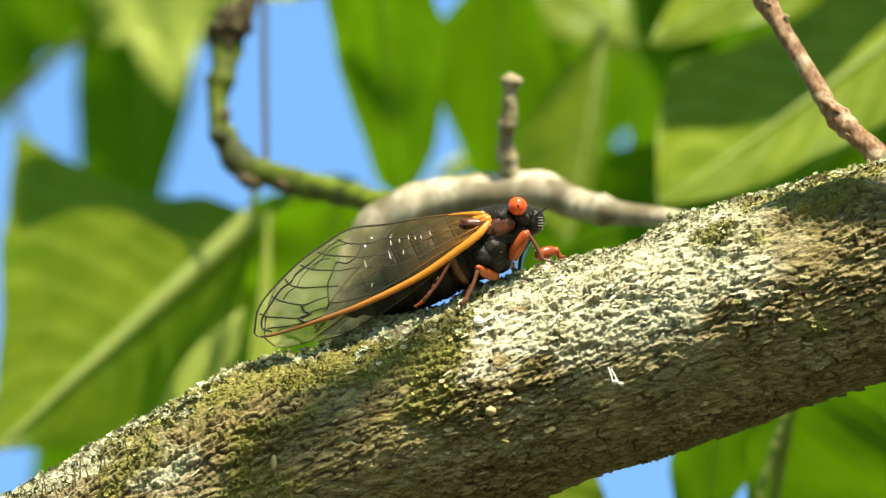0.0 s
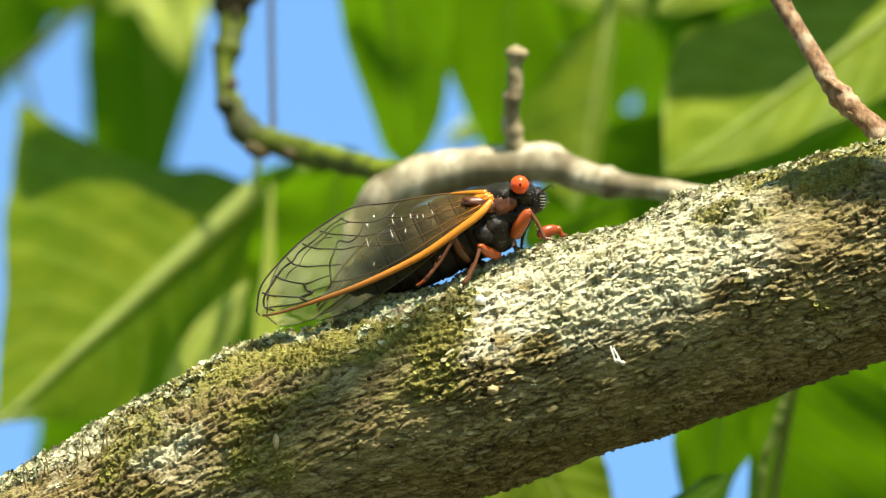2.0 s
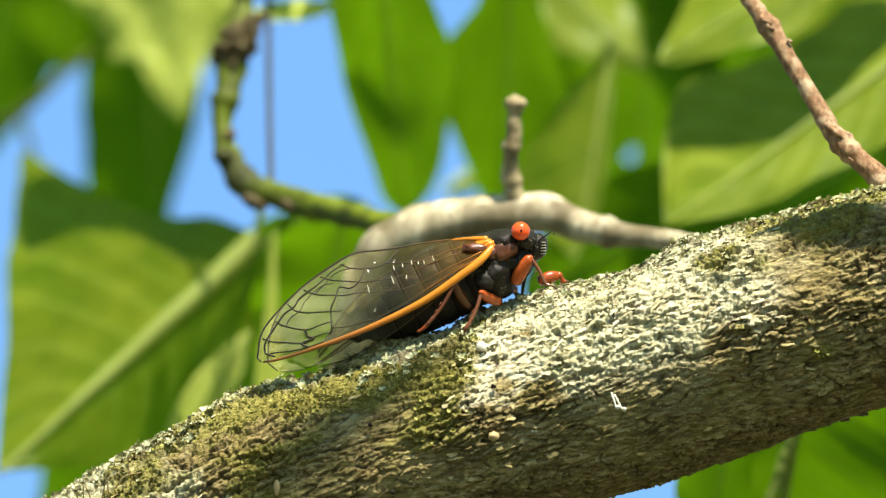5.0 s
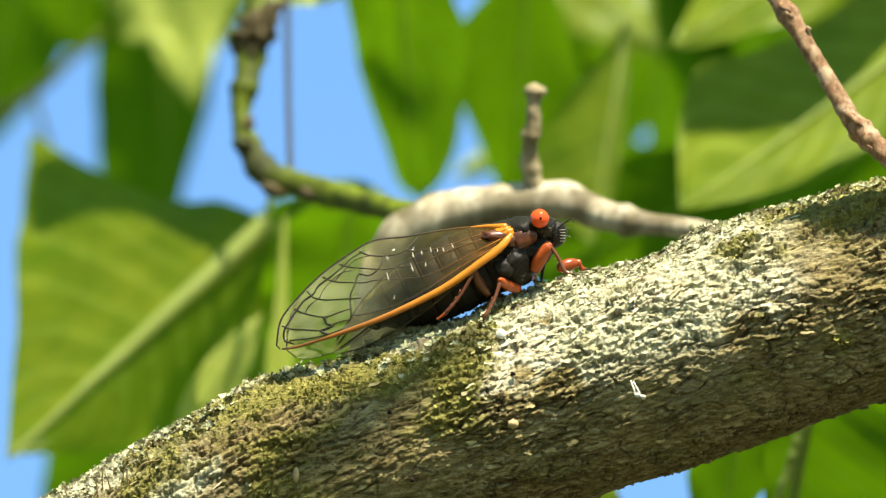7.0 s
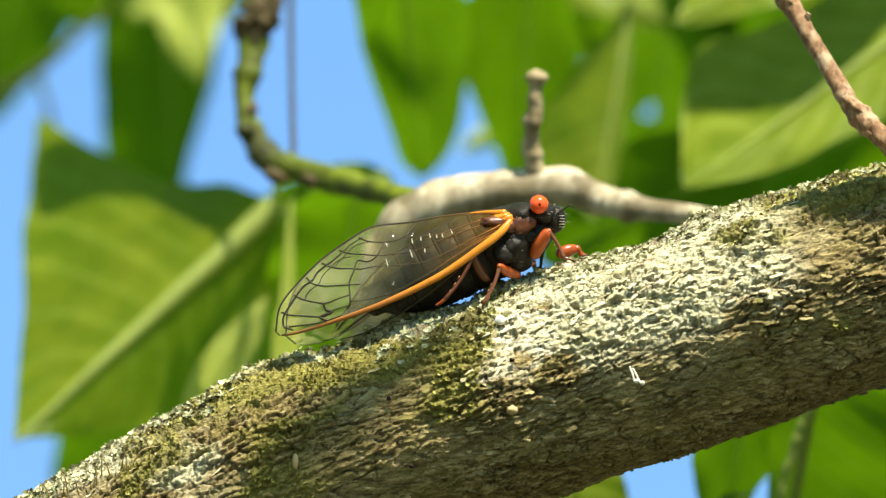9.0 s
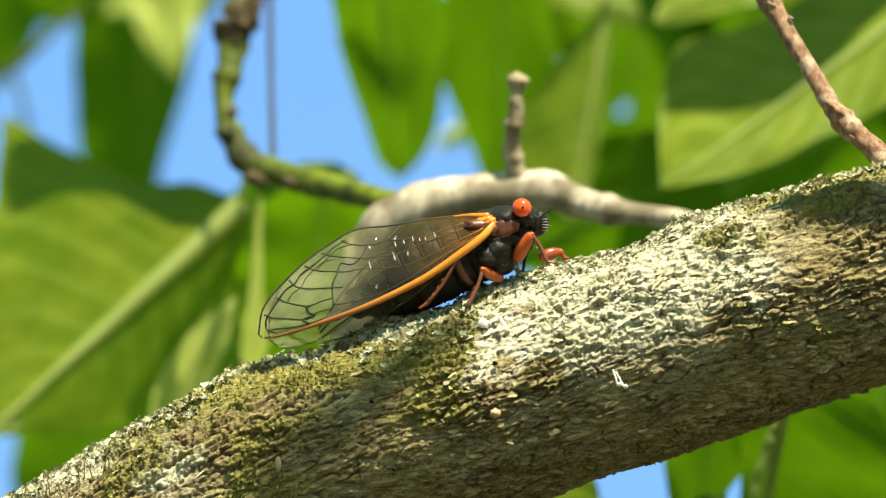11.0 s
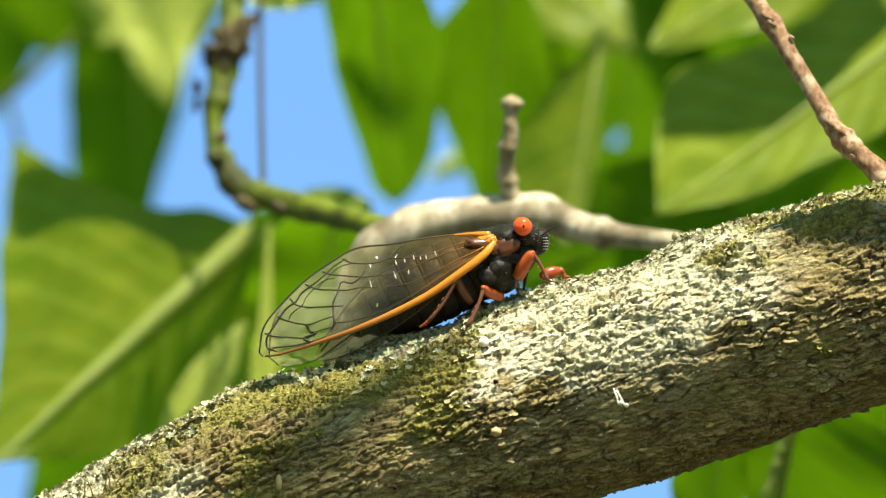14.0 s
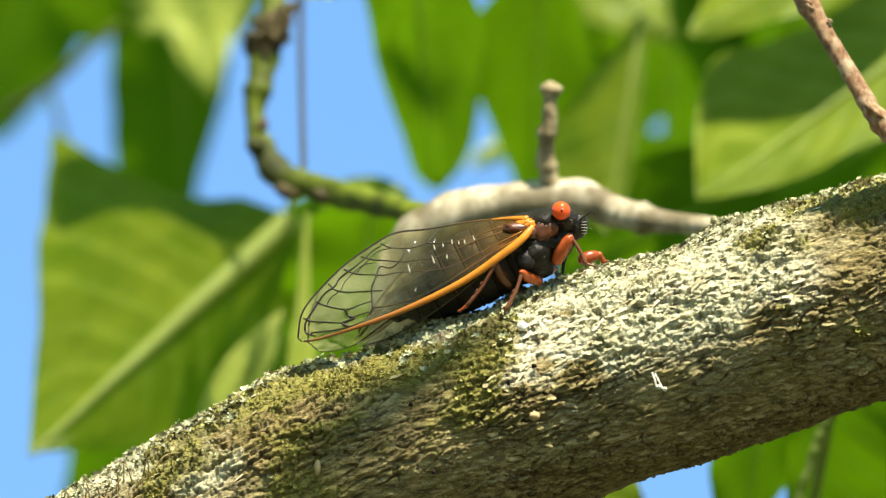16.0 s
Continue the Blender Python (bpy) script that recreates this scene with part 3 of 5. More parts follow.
def add_stem(top, name, points, material, sides=10, bumps=0.1, scale=420, nodes=(), n=30, label=""):
    c = smooth([(*at(a, b, w), r / 1000) for a, b, w, r in points], n)
    s = np.linspace(0, 1, n)
    r = c[:, 3] * (1 + sum(h * np.exp(-((s - k) / wd) ** 2) for k, h, wd in nodes))
    o = (BASE.inverted() @ top.matrix_world).translation
    return part(name, mesh_of(name, *tube(c[:, :3] - np.array(o), r, sides, 1.0, bumps, scale), material), top, label)


side_twig = make_twig("side_twig", [(1640, 395, 0.010, 1.9), (1585, 318, 0.011, 1.7), (1545, 268, 0.012, 1.45), (1475, 200, 0.014, 1.25), (1420, 110, 0.017, 1.1),
                                    (1353, 3, 0.020, 1.15), (1300, -75, 0.023, 0.95), (1240, -215, 0.028, 0.9), (1190, -420, 0.035, 0.85)],
                      BROWN_WOOD, "thin brown scaly twig growing from the branch", bumps=0.16, scale=900,
                      nodes=[(0.36, 0.30, 0.012), (0.33, 0.2, 0.01), (0.62, 0.32, 0.014)], n=130)
back_branch = make_twig("grey_twig", [(640, 860, 0.066, 4.0), (632, 640, 0.064, 3.9), (640, 500, 0.062, 3.7), (662, 425, 0.060, 3.5), (725, 372, 0.058, 3.1), (815, 350, 0.056, 2.7), (905, 340, 0.055, 2.8),
                                      (965, 340, 0.055, 2.3), (1040, 368, 0.054, 1.9), (1120, 380, 0.053, 1.4), (1212, 392, 0.05, 1.25), (1420, 428, 0.045, 1.2)],
                        GREY_WOOD, "pale grey weathered twig behind the cicada", sides=20, bumps=0.15, scale=260, nodes=[(0.62, 0.14, 0.03), (0.76, 0.25, 0.012)], n=100)
add_stem(back_branch, "stub", [(915, 345, 0.055, 1.8), (900, 290, 0.054, 1.25), (896, 240, 0.053, 1.15), (903, 190, 0.052, 1.0), (905, 136, 0.052, 1.05)], STUB,
         nodes=[(0.96, 0.28, 0.03), (0.86, -0.12, 0.05), (0.6, 0.25, 0.04), (0.45, -0.1, 0.06), (0.3, 0.2, 0.04)], bumps=0.34, scale=520, sides=14, n=50, label="broken grey stub")
green_twig = make_twig("green_twig", [(730, 372, 0.058, 1.5), (650, 352, 0.066, 1.55), (560, 332, 0.075, 1.75), (490, 312, 0.082, 1.8), (430, 290, 0.085, 1.85), (396, 240, 0.088, 1.45),
                                      (385, 185, 0.09, 1.45), (396, 115, 0.092, 1.8), (412, 45, 0.095, 1.9), (420, -10, 0.098, 1.5), (425, -60, 0.10, 1.0)],
                       GREEN_WOOD, "knobbly green twig with brown nodes", bumps=0.22, scale=420, nodes=[(0.42, 0.25, 0.02), (0.5, 0.3, 0.02), (0.66, 0.3, 0.015)], n=110)


# ---- leaves ----
def make_leaf(base, tip, width, fold=14, roll=0, bow=0, arch=0.0, wave=0.055, material=None, label="green leaf hanging behind the branch",
              stalk=None, teeth=0.0, belly=0.45, seed=1, group="leaves behind the branch", lop=1.0, blunt=0.7, face=(0, -0.8, -0.6), holes=(), rib=0.3, halves=()):
    """base, tip: plan a, b, depth. width: plan units across. bow: sideways bend. arch: metres out of plane. lop: far half's share of the width.
    halves: for an uneven blade, rows of share of the length and the width of either half, in place of width, belly, blunt and lop."""
    material = material or LEAF
    p0, p1 = at(*base), at(*tip)
    length = (p1 - p0).length
    d = (p1 - p0).normalized()
    n0 = Vector(face)
    n0 = (n0 - d * n0.dot(d)).normalized()
    n0 = Matrix.Rotation(radians(roll), 3, d) @ n0
    side = d.cross(n0)
    W = (width or max(h[1] + h[2] for h in halves)) * UNIT * (1 + base[2] / DIST) / 2
    level = Vector((d.z, 0, -d.x)).normalized() * (1 if side.x * d.z - side.z * d.x > 0 else -1)
    tip_up = n0 * math.sin(radians(fold))
    across = [side * math.cos(radians(fold)) + k * tip_up for k in (-1, 1)]
    slant = [max(0.35, level.dot(m)) for m in across]
    drift = [-(d.x * m.x + d.z * m.z) / (d.x * d.x + d.z * d.z) if halves else 0.0 for m in across]
    shape = smooth(halves, 300) if halves else None
    N, M = 56, 11
    o = p0
    v, f, uv = [], [], []
    rim = 0
    for i in range(N + 1):
        s = i / N
        mid = p0 + (p1 - p0) * s + side * (bow * UNIT * 4 * s * (1 - s)) + n0 * (arch * 4 * s * (1 - s))
        q = s ** (math.log(0.5) / math.log(belly))
        prof = max(0.0, math.sin(math.pi * q)) ** blunt
        prof *= 1 - 0.25 * ease(np.array(s), 0.75, 1.0)
        for j in range(-M, M + 1):
            t = j / M
            tooth = 1 + teeth * (abs((s * 17 + 0.3) % 1 - 0.5) - 0.25) * 2 * ease(np.array(abs(t)), 0.6, 1.0)
            half = W * prof * tooth * (lop if j > 0 else 1.0)
            if halves:
                edge = np.interp(s, shape[:, 0], shape[:, 2 if j > 0 else 1]) / slant[1 if j > 0 else 0]
                edge *= 1 + 0.05 * noise.noise(Vector((s * 9, 3.0 if j > 0 else 8.0, seed * 2.3)))
                half = max(0.5, edge) * tooth * UNIT * (1 + base[2] / DIST)
            k = noise.noise(Vector((s * 3.3, t * 1.7, seed * 7.1)))
            lift = abs(t) * half * math.sin(radians(fold)) + wave * W * (k * 1.2 + 0.7 * t * t * math.sin(s * 21 + seed * 3 + (1 if t > 0 else 0)))
            lift -= 0.0005 * math.exp(-(t * 11) ** 2)
            ridge = 0.011 * (1 + 0.8 * k) * W * (math.sin((s - 0.22 * abs(t)) * 30) ** 6) * min(1, abs(t) * 4)
            slide = d * (drift[1 if j > 0 else 0] * t * half)
            v.append(mid + side * (t * half * math.cos(radians(fold))) + slide + n0 * (lift + ridge) - o)
            uv.append((s, t))
    m = 2 * M + 1
    for i in range(N):
        for j in range(m - 1):
            a = i * m + j
            if not any(math.hypot(((i + 0.5) / N - hs) / hl, ((j + 0.5 - M) / M - ht) / hw) < 1 for hs, ht, hl, hw in holes):
                f.append((a, a + 1, a + m + 1, a + m))
    top = thing("leaf", o, label, "leaf", group)
    me = mesh_of("blade", v, f, material)
    layer = me.uv_layers.new(name="leaf")
    layer.data.foreach_set("uv", [x for lp in me.loops for x in uv[lp.vertex_index]])
    part("blade", me, top)
    c = np.array([v[i * m + M] + n0 * 0.0003 for i in range(N + 1)])
    r = rib * np.linspace(0.0008, 0.00015, N + 1) * (length / 0.05) ** 0.5
    part("midrib", mesh_of("midrib", *tube(c, r, 8), RIB), top)
    if stalk:
        k = smooth([tuple(at(*q) - o) for q in stalk] + [(0, 0, 0)], 16)
        part("stalk", mesh_of("stalk", *tube(k, np.full(16, 0.0005), 8), RIB), top)
    return top


SUN_HERE = BASE.to_3x3().inverted() @ SUN_WAY


def canopy_leaf(target, length, width, turn, reach=0.13, seed=1):
    """A leaf of the crown above, between the sun and a place of the plan; turn: degrees of its length round the sun's line."""
    c = at(*target) + SUN_HERE * reach
    e = Vector((1, 0, 0)) - SUN_HERE * SUN_HERE.x
    e = Matrix.Rotation(radians(turn), 3, SUN_HERE) @ e.normalized()
    k = length * UNIT / 2

    def sheet(p):
        q = UNIT * (1 + p.y / DIST)
        return (784 + p.x / q, 441 - p.z / q, p.y)
    return make_leaf(sheet(c - e * k), sheet(c + e * k), width, fold=8, face=tuple(-SUN_HERE), seed=seed, blunt=0.6,
                     label="green leaf of the crown shading the branch", group="leaves of the crown above")


def shade_leaf(host, start, end, halves, reach, seed):
    """A leaf of the crown above, as far up the sun's line as reach, over the stretch of its host leaf's upper half between two places of the plan."""
    base, tip, face, fold = host
    p0, p1 = at(*base), at(*tip)
    d = (p1 - p0).normalized()
    n0 = Vector(face)
    n0 = (n0 - d * n0.dot(d)).normalized()
    up = d.cross(n0) * math.cos(radians(fold)) + n0 * math.sin(radians(fold))
    n = d.cross(up).normalized()
    ends = []
    for a, b in (start, end):
        p, g = at(a, b), at(a, b, 1.0) - at(a, b)
        q = p + g * (n.dot(p0 - p) / n.dot(g)) + SUN_HERE * reach
        k = UNIT * (1 + q.y / DIST)
        ends.append((784 + q.x / k, 441 - q.z / k, q.y))
    n = n if n.y < 0 else -n
    return make_leaf(*ends, 0, fold=0, face=tuple(n), seed=seed, wave=0.02, halves=halves, material=LEAF_THIN, label="green leaf of the crown shading a leaf below", group="leaves of the crown above")


LEFT, RIGHT, FAR = [], [], []
# big folded leaf and its neighbours, low behind the branch
BIG = ((445, 385, 0.118), (-14, 800, 0.108), (-0.4, -0.9, 0.08), -36)
LEFT.append(make_leaf(BIG[0], BIG[1], 0, fold=BIG[3], wave=0.03, material=LEAF_SUNNED, seed=2, rib=2.1, face=BIG[2],
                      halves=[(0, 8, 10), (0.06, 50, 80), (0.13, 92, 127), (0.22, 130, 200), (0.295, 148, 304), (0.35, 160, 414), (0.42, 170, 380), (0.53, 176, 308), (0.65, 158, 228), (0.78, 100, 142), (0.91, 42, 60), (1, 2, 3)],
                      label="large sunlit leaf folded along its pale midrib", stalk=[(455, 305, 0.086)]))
LEFT.append(make_leaf((520, 340, 0.137), (400, 900, 0.152), 300, fold=-10, seed=4, bow=30, face=(-0.4, -0.8, 0.1)))
LEFT.append(make_leaf((436, 545, 0.102), (280, 800, 0.098), 96, fold=-14, seed=5, belly=0.55, material=LEAF_YOUNG, label="narrow pale leaf hanging beside the twig"))
LEFT.append(make_leaf((476, 372, 0.106), (462, 690, 0.102), 0, fold=-14, seed=35, material=LEAF_YOUNG, halves=[(0, 3, 3), (0.3, 8, 8), (0.55, 14, 12), (0.75, 26, 22), (0.9, 20, 20), (1, 2, 2)], label="narrow pale leaf hanging beside the twig"))
LEFT.append(make_leaf((600, 335, 0.107), (540, 700, 0.125), 280, fold=-8, seed=6, face=(0.2, -0.9, -0.2), blunt=0.5))
LEFT.append(make_leaf((660, 345, 0.12), (478, 360, 0.12), 96, fold=-8, seed=36, material=LEAF_SUNNED, face=(0, -0.7, 0.2), label="pale leaf lit behind the green twig"))
LEFT.append(make_leaf((250, 540, 0.17), (150, 1060, 0.19), 0, fold=-8, seed=7, face=(0, -0.9, 0.1), halves=[(0, 5, 5), (0.25, 90, 100), (0.5, 130, 135), (0.75, 120, 125), (1, 10, 10)]))
# upper left
FAR.append(make_leaf((235, -150, 0.205), (272, 420, 0.22), 0, fold=-10, seed=8, face=(0.2, -0.9, 0.0), halves=[(0, 10, 10), (0.2, 80, 90), (0.4, 92, 116), (0.6, 76, 125), (0.72, 52, 128), (0.84, 28, 120), (0.93, 12, 60), (1, 3, 3)]))
FAR.append(make_leaf((240, -330, 0.187), (312, 190, 0.184), 0, fold=-12, seed=9, material=LEAF_YOUNG, teeth=0.22, wave=0.09, face=(0, -0.7, 0.8),
                     halves=[(0, 10, 10), (0.2, 120, 150), (0.41, 175, 190), (0.56, 155, 152), (0.66, 112, 118), (0.74, 72, 108), (0.775, 58, 64), (0.84, 40, 54), (0.93, 18, 28), (1, 1, 2)], label="young yellow-green leaf with a toothed edge"))
FAR.append(make_leaf((60, -350, 0.23), (-75, 275, 0.25), 270, fold=-10, seed=10, blunt=0.5))
FAR.append(make_leaf((125, -340, 0.205), (92, 100, 0.222), 200, fold=-10, seed=37, blunt=0.35))
FAR.append(make_leaf((395, -330, 0.203), (362, 95, 0.215), 130, fold=-12, seed=12))
FAR.append(make_leaf((440, -12, 0.11), (590, -28, 0.12), 52, fold=-12, seed=38, material=LEAF_YOUNG, face=(0, -0.8, 0.5), label="small young leaf beside the bud"))
# hanging leaves over the grey twig
RIGHT.append(make_leaf((640, -420, 0.10), (705, 352, 0.15), 0, fold=-10, seed=13, face=(0.2, -0.85, -0.35),
                       halves=[(0, 5, 5), (0.2, 40, 80), (0.39, 54, 108), (0.545, 92, 100), (0.62, 108, 94), (0.72, 104, 86), (0.84, 84, 58), (0.92, 60, 45), (0.967, 36, 32), (1, 3, 3)]))
RIGHT.append(make_leaf((900, -400, 0.125), (880, 440, 0.16), 0, fold=-10, seed=14, face=(-0.2, -0.85, -0.35),
                       halves=[(0, 5, 5), (0.25, 40, 36), (0.42, 50, 50), (0.5, 70, 96), (0.554, 80, 128), (0.62, 90, 128), (0.7, 90, 106), (0.78, 84, 74), (0.88, 56, 40), (1, 3, 3)]))
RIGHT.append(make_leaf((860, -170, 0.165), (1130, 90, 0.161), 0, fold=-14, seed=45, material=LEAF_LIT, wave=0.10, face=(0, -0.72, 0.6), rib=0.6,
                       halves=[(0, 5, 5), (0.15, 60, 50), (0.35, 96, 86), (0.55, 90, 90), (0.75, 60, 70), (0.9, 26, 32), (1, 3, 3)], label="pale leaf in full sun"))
RIGHT.append(make_leaf((1072, 40, 0.132), (1005, 430, 0.122), 0, fold=-14, seed=15, material=LEAF_SUNNED, rib=0.5, face=(-0.2, -0.85, 0.3),
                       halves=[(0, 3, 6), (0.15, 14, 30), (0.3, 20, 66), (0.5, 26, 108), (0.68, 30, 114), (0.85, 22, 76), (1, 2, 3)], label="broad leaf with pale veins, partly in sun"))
RIGHT.append(make_leaf((1150, -220, 0.168), (1110, 450, 0.198), 0, fold=-8, seed=16, face=(0, -0.9, -0.2), holes=[(0.697, 0.14, 0.018, 0.10)], wave=0.07,
                       halves=[(0, 5, 5), (0.2, 90, 90), (0.45, 130, 130), (0.7, 130, 125), (0.88, 80, 80), (1, 4, 4)], label="broad green leaf with a small hole"))
BROAD = ((1760, -60, 0.108), (1165, 366, 0.100), (-0.35, -0.72, 0.55), -8)
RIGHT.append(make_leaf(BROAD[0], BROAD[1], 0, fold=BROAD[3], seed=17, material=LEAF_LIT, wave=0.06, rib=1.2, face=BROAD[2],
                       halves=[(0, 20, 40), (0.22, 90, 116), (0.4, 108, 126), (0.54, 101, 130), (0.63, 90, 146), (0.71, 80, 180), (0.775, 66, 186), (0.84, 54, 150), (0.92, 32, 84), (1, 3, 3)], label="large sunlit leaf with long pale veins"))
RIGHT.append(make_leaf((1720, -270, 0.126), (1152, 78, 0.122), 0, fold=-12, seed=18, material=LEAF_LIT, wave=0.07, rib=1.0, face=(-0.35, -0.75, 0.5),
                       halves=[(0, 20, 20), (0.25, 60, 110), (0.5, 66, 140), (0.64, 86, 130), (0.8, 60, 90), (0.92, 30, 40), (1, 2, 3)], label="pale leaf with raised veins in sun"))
RIGHT.append(make_leaf((1860, 60, 0.13), (1170, 440, 0.155), 400, fold=-12, seed=19, face=(0, -0.9, -0.1)))
RIGHT.append(make_leaf((1960, -300, 0.14), (1330, 110, 0.17), 420, fold=-26, seed=20, material=LEAF_SUNNED, face=(0.1, -0.85, 0.4), label="pale leaf in sun"))
RIGHT.append(make_leaf((1290, -420, 0.16), (1300, 250, 0.19), 300, fold=-10, seed=39, face=(0, -0.9, -0.2), blunt=0.5))
RIGHT.append(make_leaf((1000, -420, 0.17), (1010, 190, 0.19), 240, fold=-10, seed=40, blunt=0.5))
RIGHT.append(make_leaf((862, 268, 0.19), (765, 320, 0.19), 46, fold=-10, seed=41, material=LEAF_YOUNG, face=(0, -0.8, 0.5), label="small pale leaf tip in the gap"))
LEFT.append(make_leaf((1290, 310, 0.13), (915, 490, 0.145), 250, fold=-10, seed=43, blunt=0.5, face=(0, -0.9, -0.2)))
# below the branch
LEFT.append(make_leaf((1300, 600, 0.075), (1236, 1010, 0.09), 0, fold=-12, seed=22, face=(0, -0.9, -0.3), halves=[(0, 10, 10), (0.3, 70, 80), (0.55, 66, 80), (0.7, 40, 66), (0.85, 28, 40), (1, 3, 3)]))
LEFT.append(make_leaf((1420, 590, 0.07), (1325, 1130, 0.09), 0, fold=-12, seed=23, rib=1.6, face=(-0.2, -0.8, -0.3), halves=[(0, 10, 10), (0.2, 150, 56), (0.4, 230, 60), (0.6, 240, 44), (0.8, 140, 36), (1, 5, 5)]))
# brightened by the sunlit leaf colour
LEFT.append(make_leaf((870, 730, 0.08), (1070, 1070, 0.085), 220, fold=-10, seed=24, face=(0, -0.85, 0.3), material=LEAF_LIT, label="sunlit green leaf below the branch"))
LEFT.append(make_leaf((820, 800, 0.09), (780, 1100, 0.10), 260, fold=-10, seed=42))
LEFT.append(make_leaf((1110, 985, 0.058), (1290, 884, 0.052), 140, fold=-18, material=LEAF, seed=25, bow=16, belly=0.6, face=(0, -0.6, 0.6), label="small fresh green leaf under the branch"))
LEFT.append(make_leaf((1640, 480, 0.085), (1480, 1080, 0.11), 380, fold=-10, seed=27, blunt=0.5))
FAR.append(make_leaf((1800, 500, 0.2), (1620, 1080, 0.23), 480, fold=-10, seed=26))
# unseen leaves of the crown above, added to cast shade
LEFT.append(shade_leaf(BIG, (425, 366), (22, 322), [(0, 10, 30), (0.1, 46, 40), (0.22, 76, 44), (0.36, 58, 46), (0.52, 38, 48), (0.72, 46, 50), (0.86, 72, 52), (0.95, 90, 40), (1, 30, 20)], 0.12, 54))
for a, b, w, length, width, turn, reach, k in ((1000, 40, 0.13, 260, 40, 15, 0.2, 57), (1130, 170, 0.15, 220, 34, -10, 0.25, 58), (690, 40, 0.135, 200, 30, 30, 0.22, 59),
                                               (870, 170, 0.14, 180, 36, -25, 0.3, 60), (1400, 60, 0.11, 300, 30, 20, 0.18, 61), (950, 230, 0.14, 200, 26, 40, 0.2, 63)):
    RIGHT.append(canopy_leaf((a, b, w), length, width, turn, reach, k))
RIGHT.append(shade_leaf(BROAD, (1580, 15), (1168, 232), [(0, 15, 50), (0.2, 36, 84), (0.4, 66, 92), (0.6, 72, 92), (0.8, 48, 96), (0.93, 20, 60), (1, 3, 3)], 0.13, 62))
LEFT.append(canopy_leaf((600, 690, -0.003), 400, 92, 25, 0.55, 55))
LEFT.append(canopy_leaf((1705, 440, -0.002), 280, 260, 40, 0.2, 56))
LEFT.append(canopy_leaf((1540, 408, 0.0), 440, 74, -12, 0.12, 64))


# out of view; added to hold back skylight from the branch
def make_crown():
    """The rest of the tree's crown, round the branch and over the camera: many curved leaves with a gap towards the sun."""
    rng = np.random.RandomState(12)
    v, f = [], []
    made = 0
    while made < 1500:
        d = rng.normal(0, 1, 3)
        d /= np.linalg.norm(d)
        r = rng.uniform(0.45, 1.9)
        p = Vector(d * r) + Vector((0, 0, HEIGHT))
        here = BASE.inverted() @ p
        if d[2] < 0.12 or (Vector(d) - SUN_WAY * SUN_WAY.dot(Vector(d))).length * r < 0.36 and SUN_WAY.dot(Vector(d)) > 0:
            continue
        if here.y > -2.3 and abs(here.x) < 0.16 + 0.03 * abs(here.y) and abs(here.z) < 0.18 + 0.03 * abs(here.y):
            continue
        if here.y > 0.3 and here.z < 0.3:
            continue
        made += 1
        n = (Vector((0, 0, 1)) + Vector(rng.normal(0, 0.45, 3))).normalized()
        e = n.orthogonal().normalized()
        e = Matrix.Rotation(rng.uniform(0, 6.28), 3, n) @ e
        g = n.cross(e)
        L, W = rng.uniform(0.07, 0.13), rng.uniform(0.018, 0.032)
        base = len(v)
        for k in range(8):
            s = k / 7
            c = p + e * (L * s) - n * (L * 0.35 * s * s)
            w = W * math.sin(math.pi * (0.04 + 0.94 * s) ** 0.85) ** 0.8
            v += [c - g * w + n * w * 0.25, c, c + g * w + n * w * 0.25]
        for k in range(7):
            a = base + 3 * k
            f += [(a, a + 1, a + 4, a + 3), (a + 1, a + 2, a + 5, a + 4)]
    tagged(part("crown", mesh_of("crown", v, f, LEAF), tree, "loose crown of many green leaves"), kind="stuff")


make_crown()


# ---- stalks behind ----
def make_stalk(points, label, material, group=""):
    return make_twig("leaf_strand", points, material, label, sides=8, bumps=0.05, n=30, group=group)


hanging_stalk = make_stalk([(478, -420, 0.112, 0.45), (468, -60, 0.104, 0.42), (468, 120, 0.096, 0.40), (472, 305, 0.083, 0.40)], "thin dark leaf stalk hanging against the sky", STALK)
FAR.append(make_stalk([(425, -420, 0.16, 0.5), (432, -200, 0.165, 0.45), (440, -60, 0.168, 0.4)], "thin dark leaf stalk hanging against the sky", GREEN_WOOD))
FAR.append(make_stalk([(-60, 220, 0.2, 0.6), (30, 165, 0.2, 0.6), (90, 110, 0.2, 0.55), (150, 60, 0.2, 0.5)], "grey leaf stalk crossing the sky", GREEN_WOOD))
FAR.append(make_stalk([(20, 170, 0.2, 0.5), (40, 230, 0.2, 0.45), (52, 290, 0.2, 0.4)], "grey leaf stalk crossing the sky", GREEN_WOOD))
LEFT.append(make_stalk([(415, -40, 0.098, 0.9), (470, -95, 0.10, 0.75), (560, -135, 0.105, 0.7), (680, -145, 0.11, 0.65), (800, -128, 0.115, 0.6), (860, -190, 0.12, 0.6)], "arching yellow-green leaf stalk from the bud", GREEN_WOOD))


# ---- small things on bark and twigs ----
def bark_spot(a, b):
    """The place on the branch's skin at plan a, b, and its outward normal."""
    c, s = branch_axis()
    p = np.array(at(a, b, 0.0))
    k = np.argmin((c[:, 0] - p[0]) ** 2 + (c[:, 2] - p[2]) ** 2)
    off = np.array((p[0] - c[k, 0], p[2] - c[k, 2]))
    r = c[k, 3] + 0.0003
    dep = math.sqrt(max(0.0, r * r - off @ off))
    n = Vector((off[0], -dep, off[1])) / r
    return Vector((p[0], c[k, 1] - dep, p[2])), n


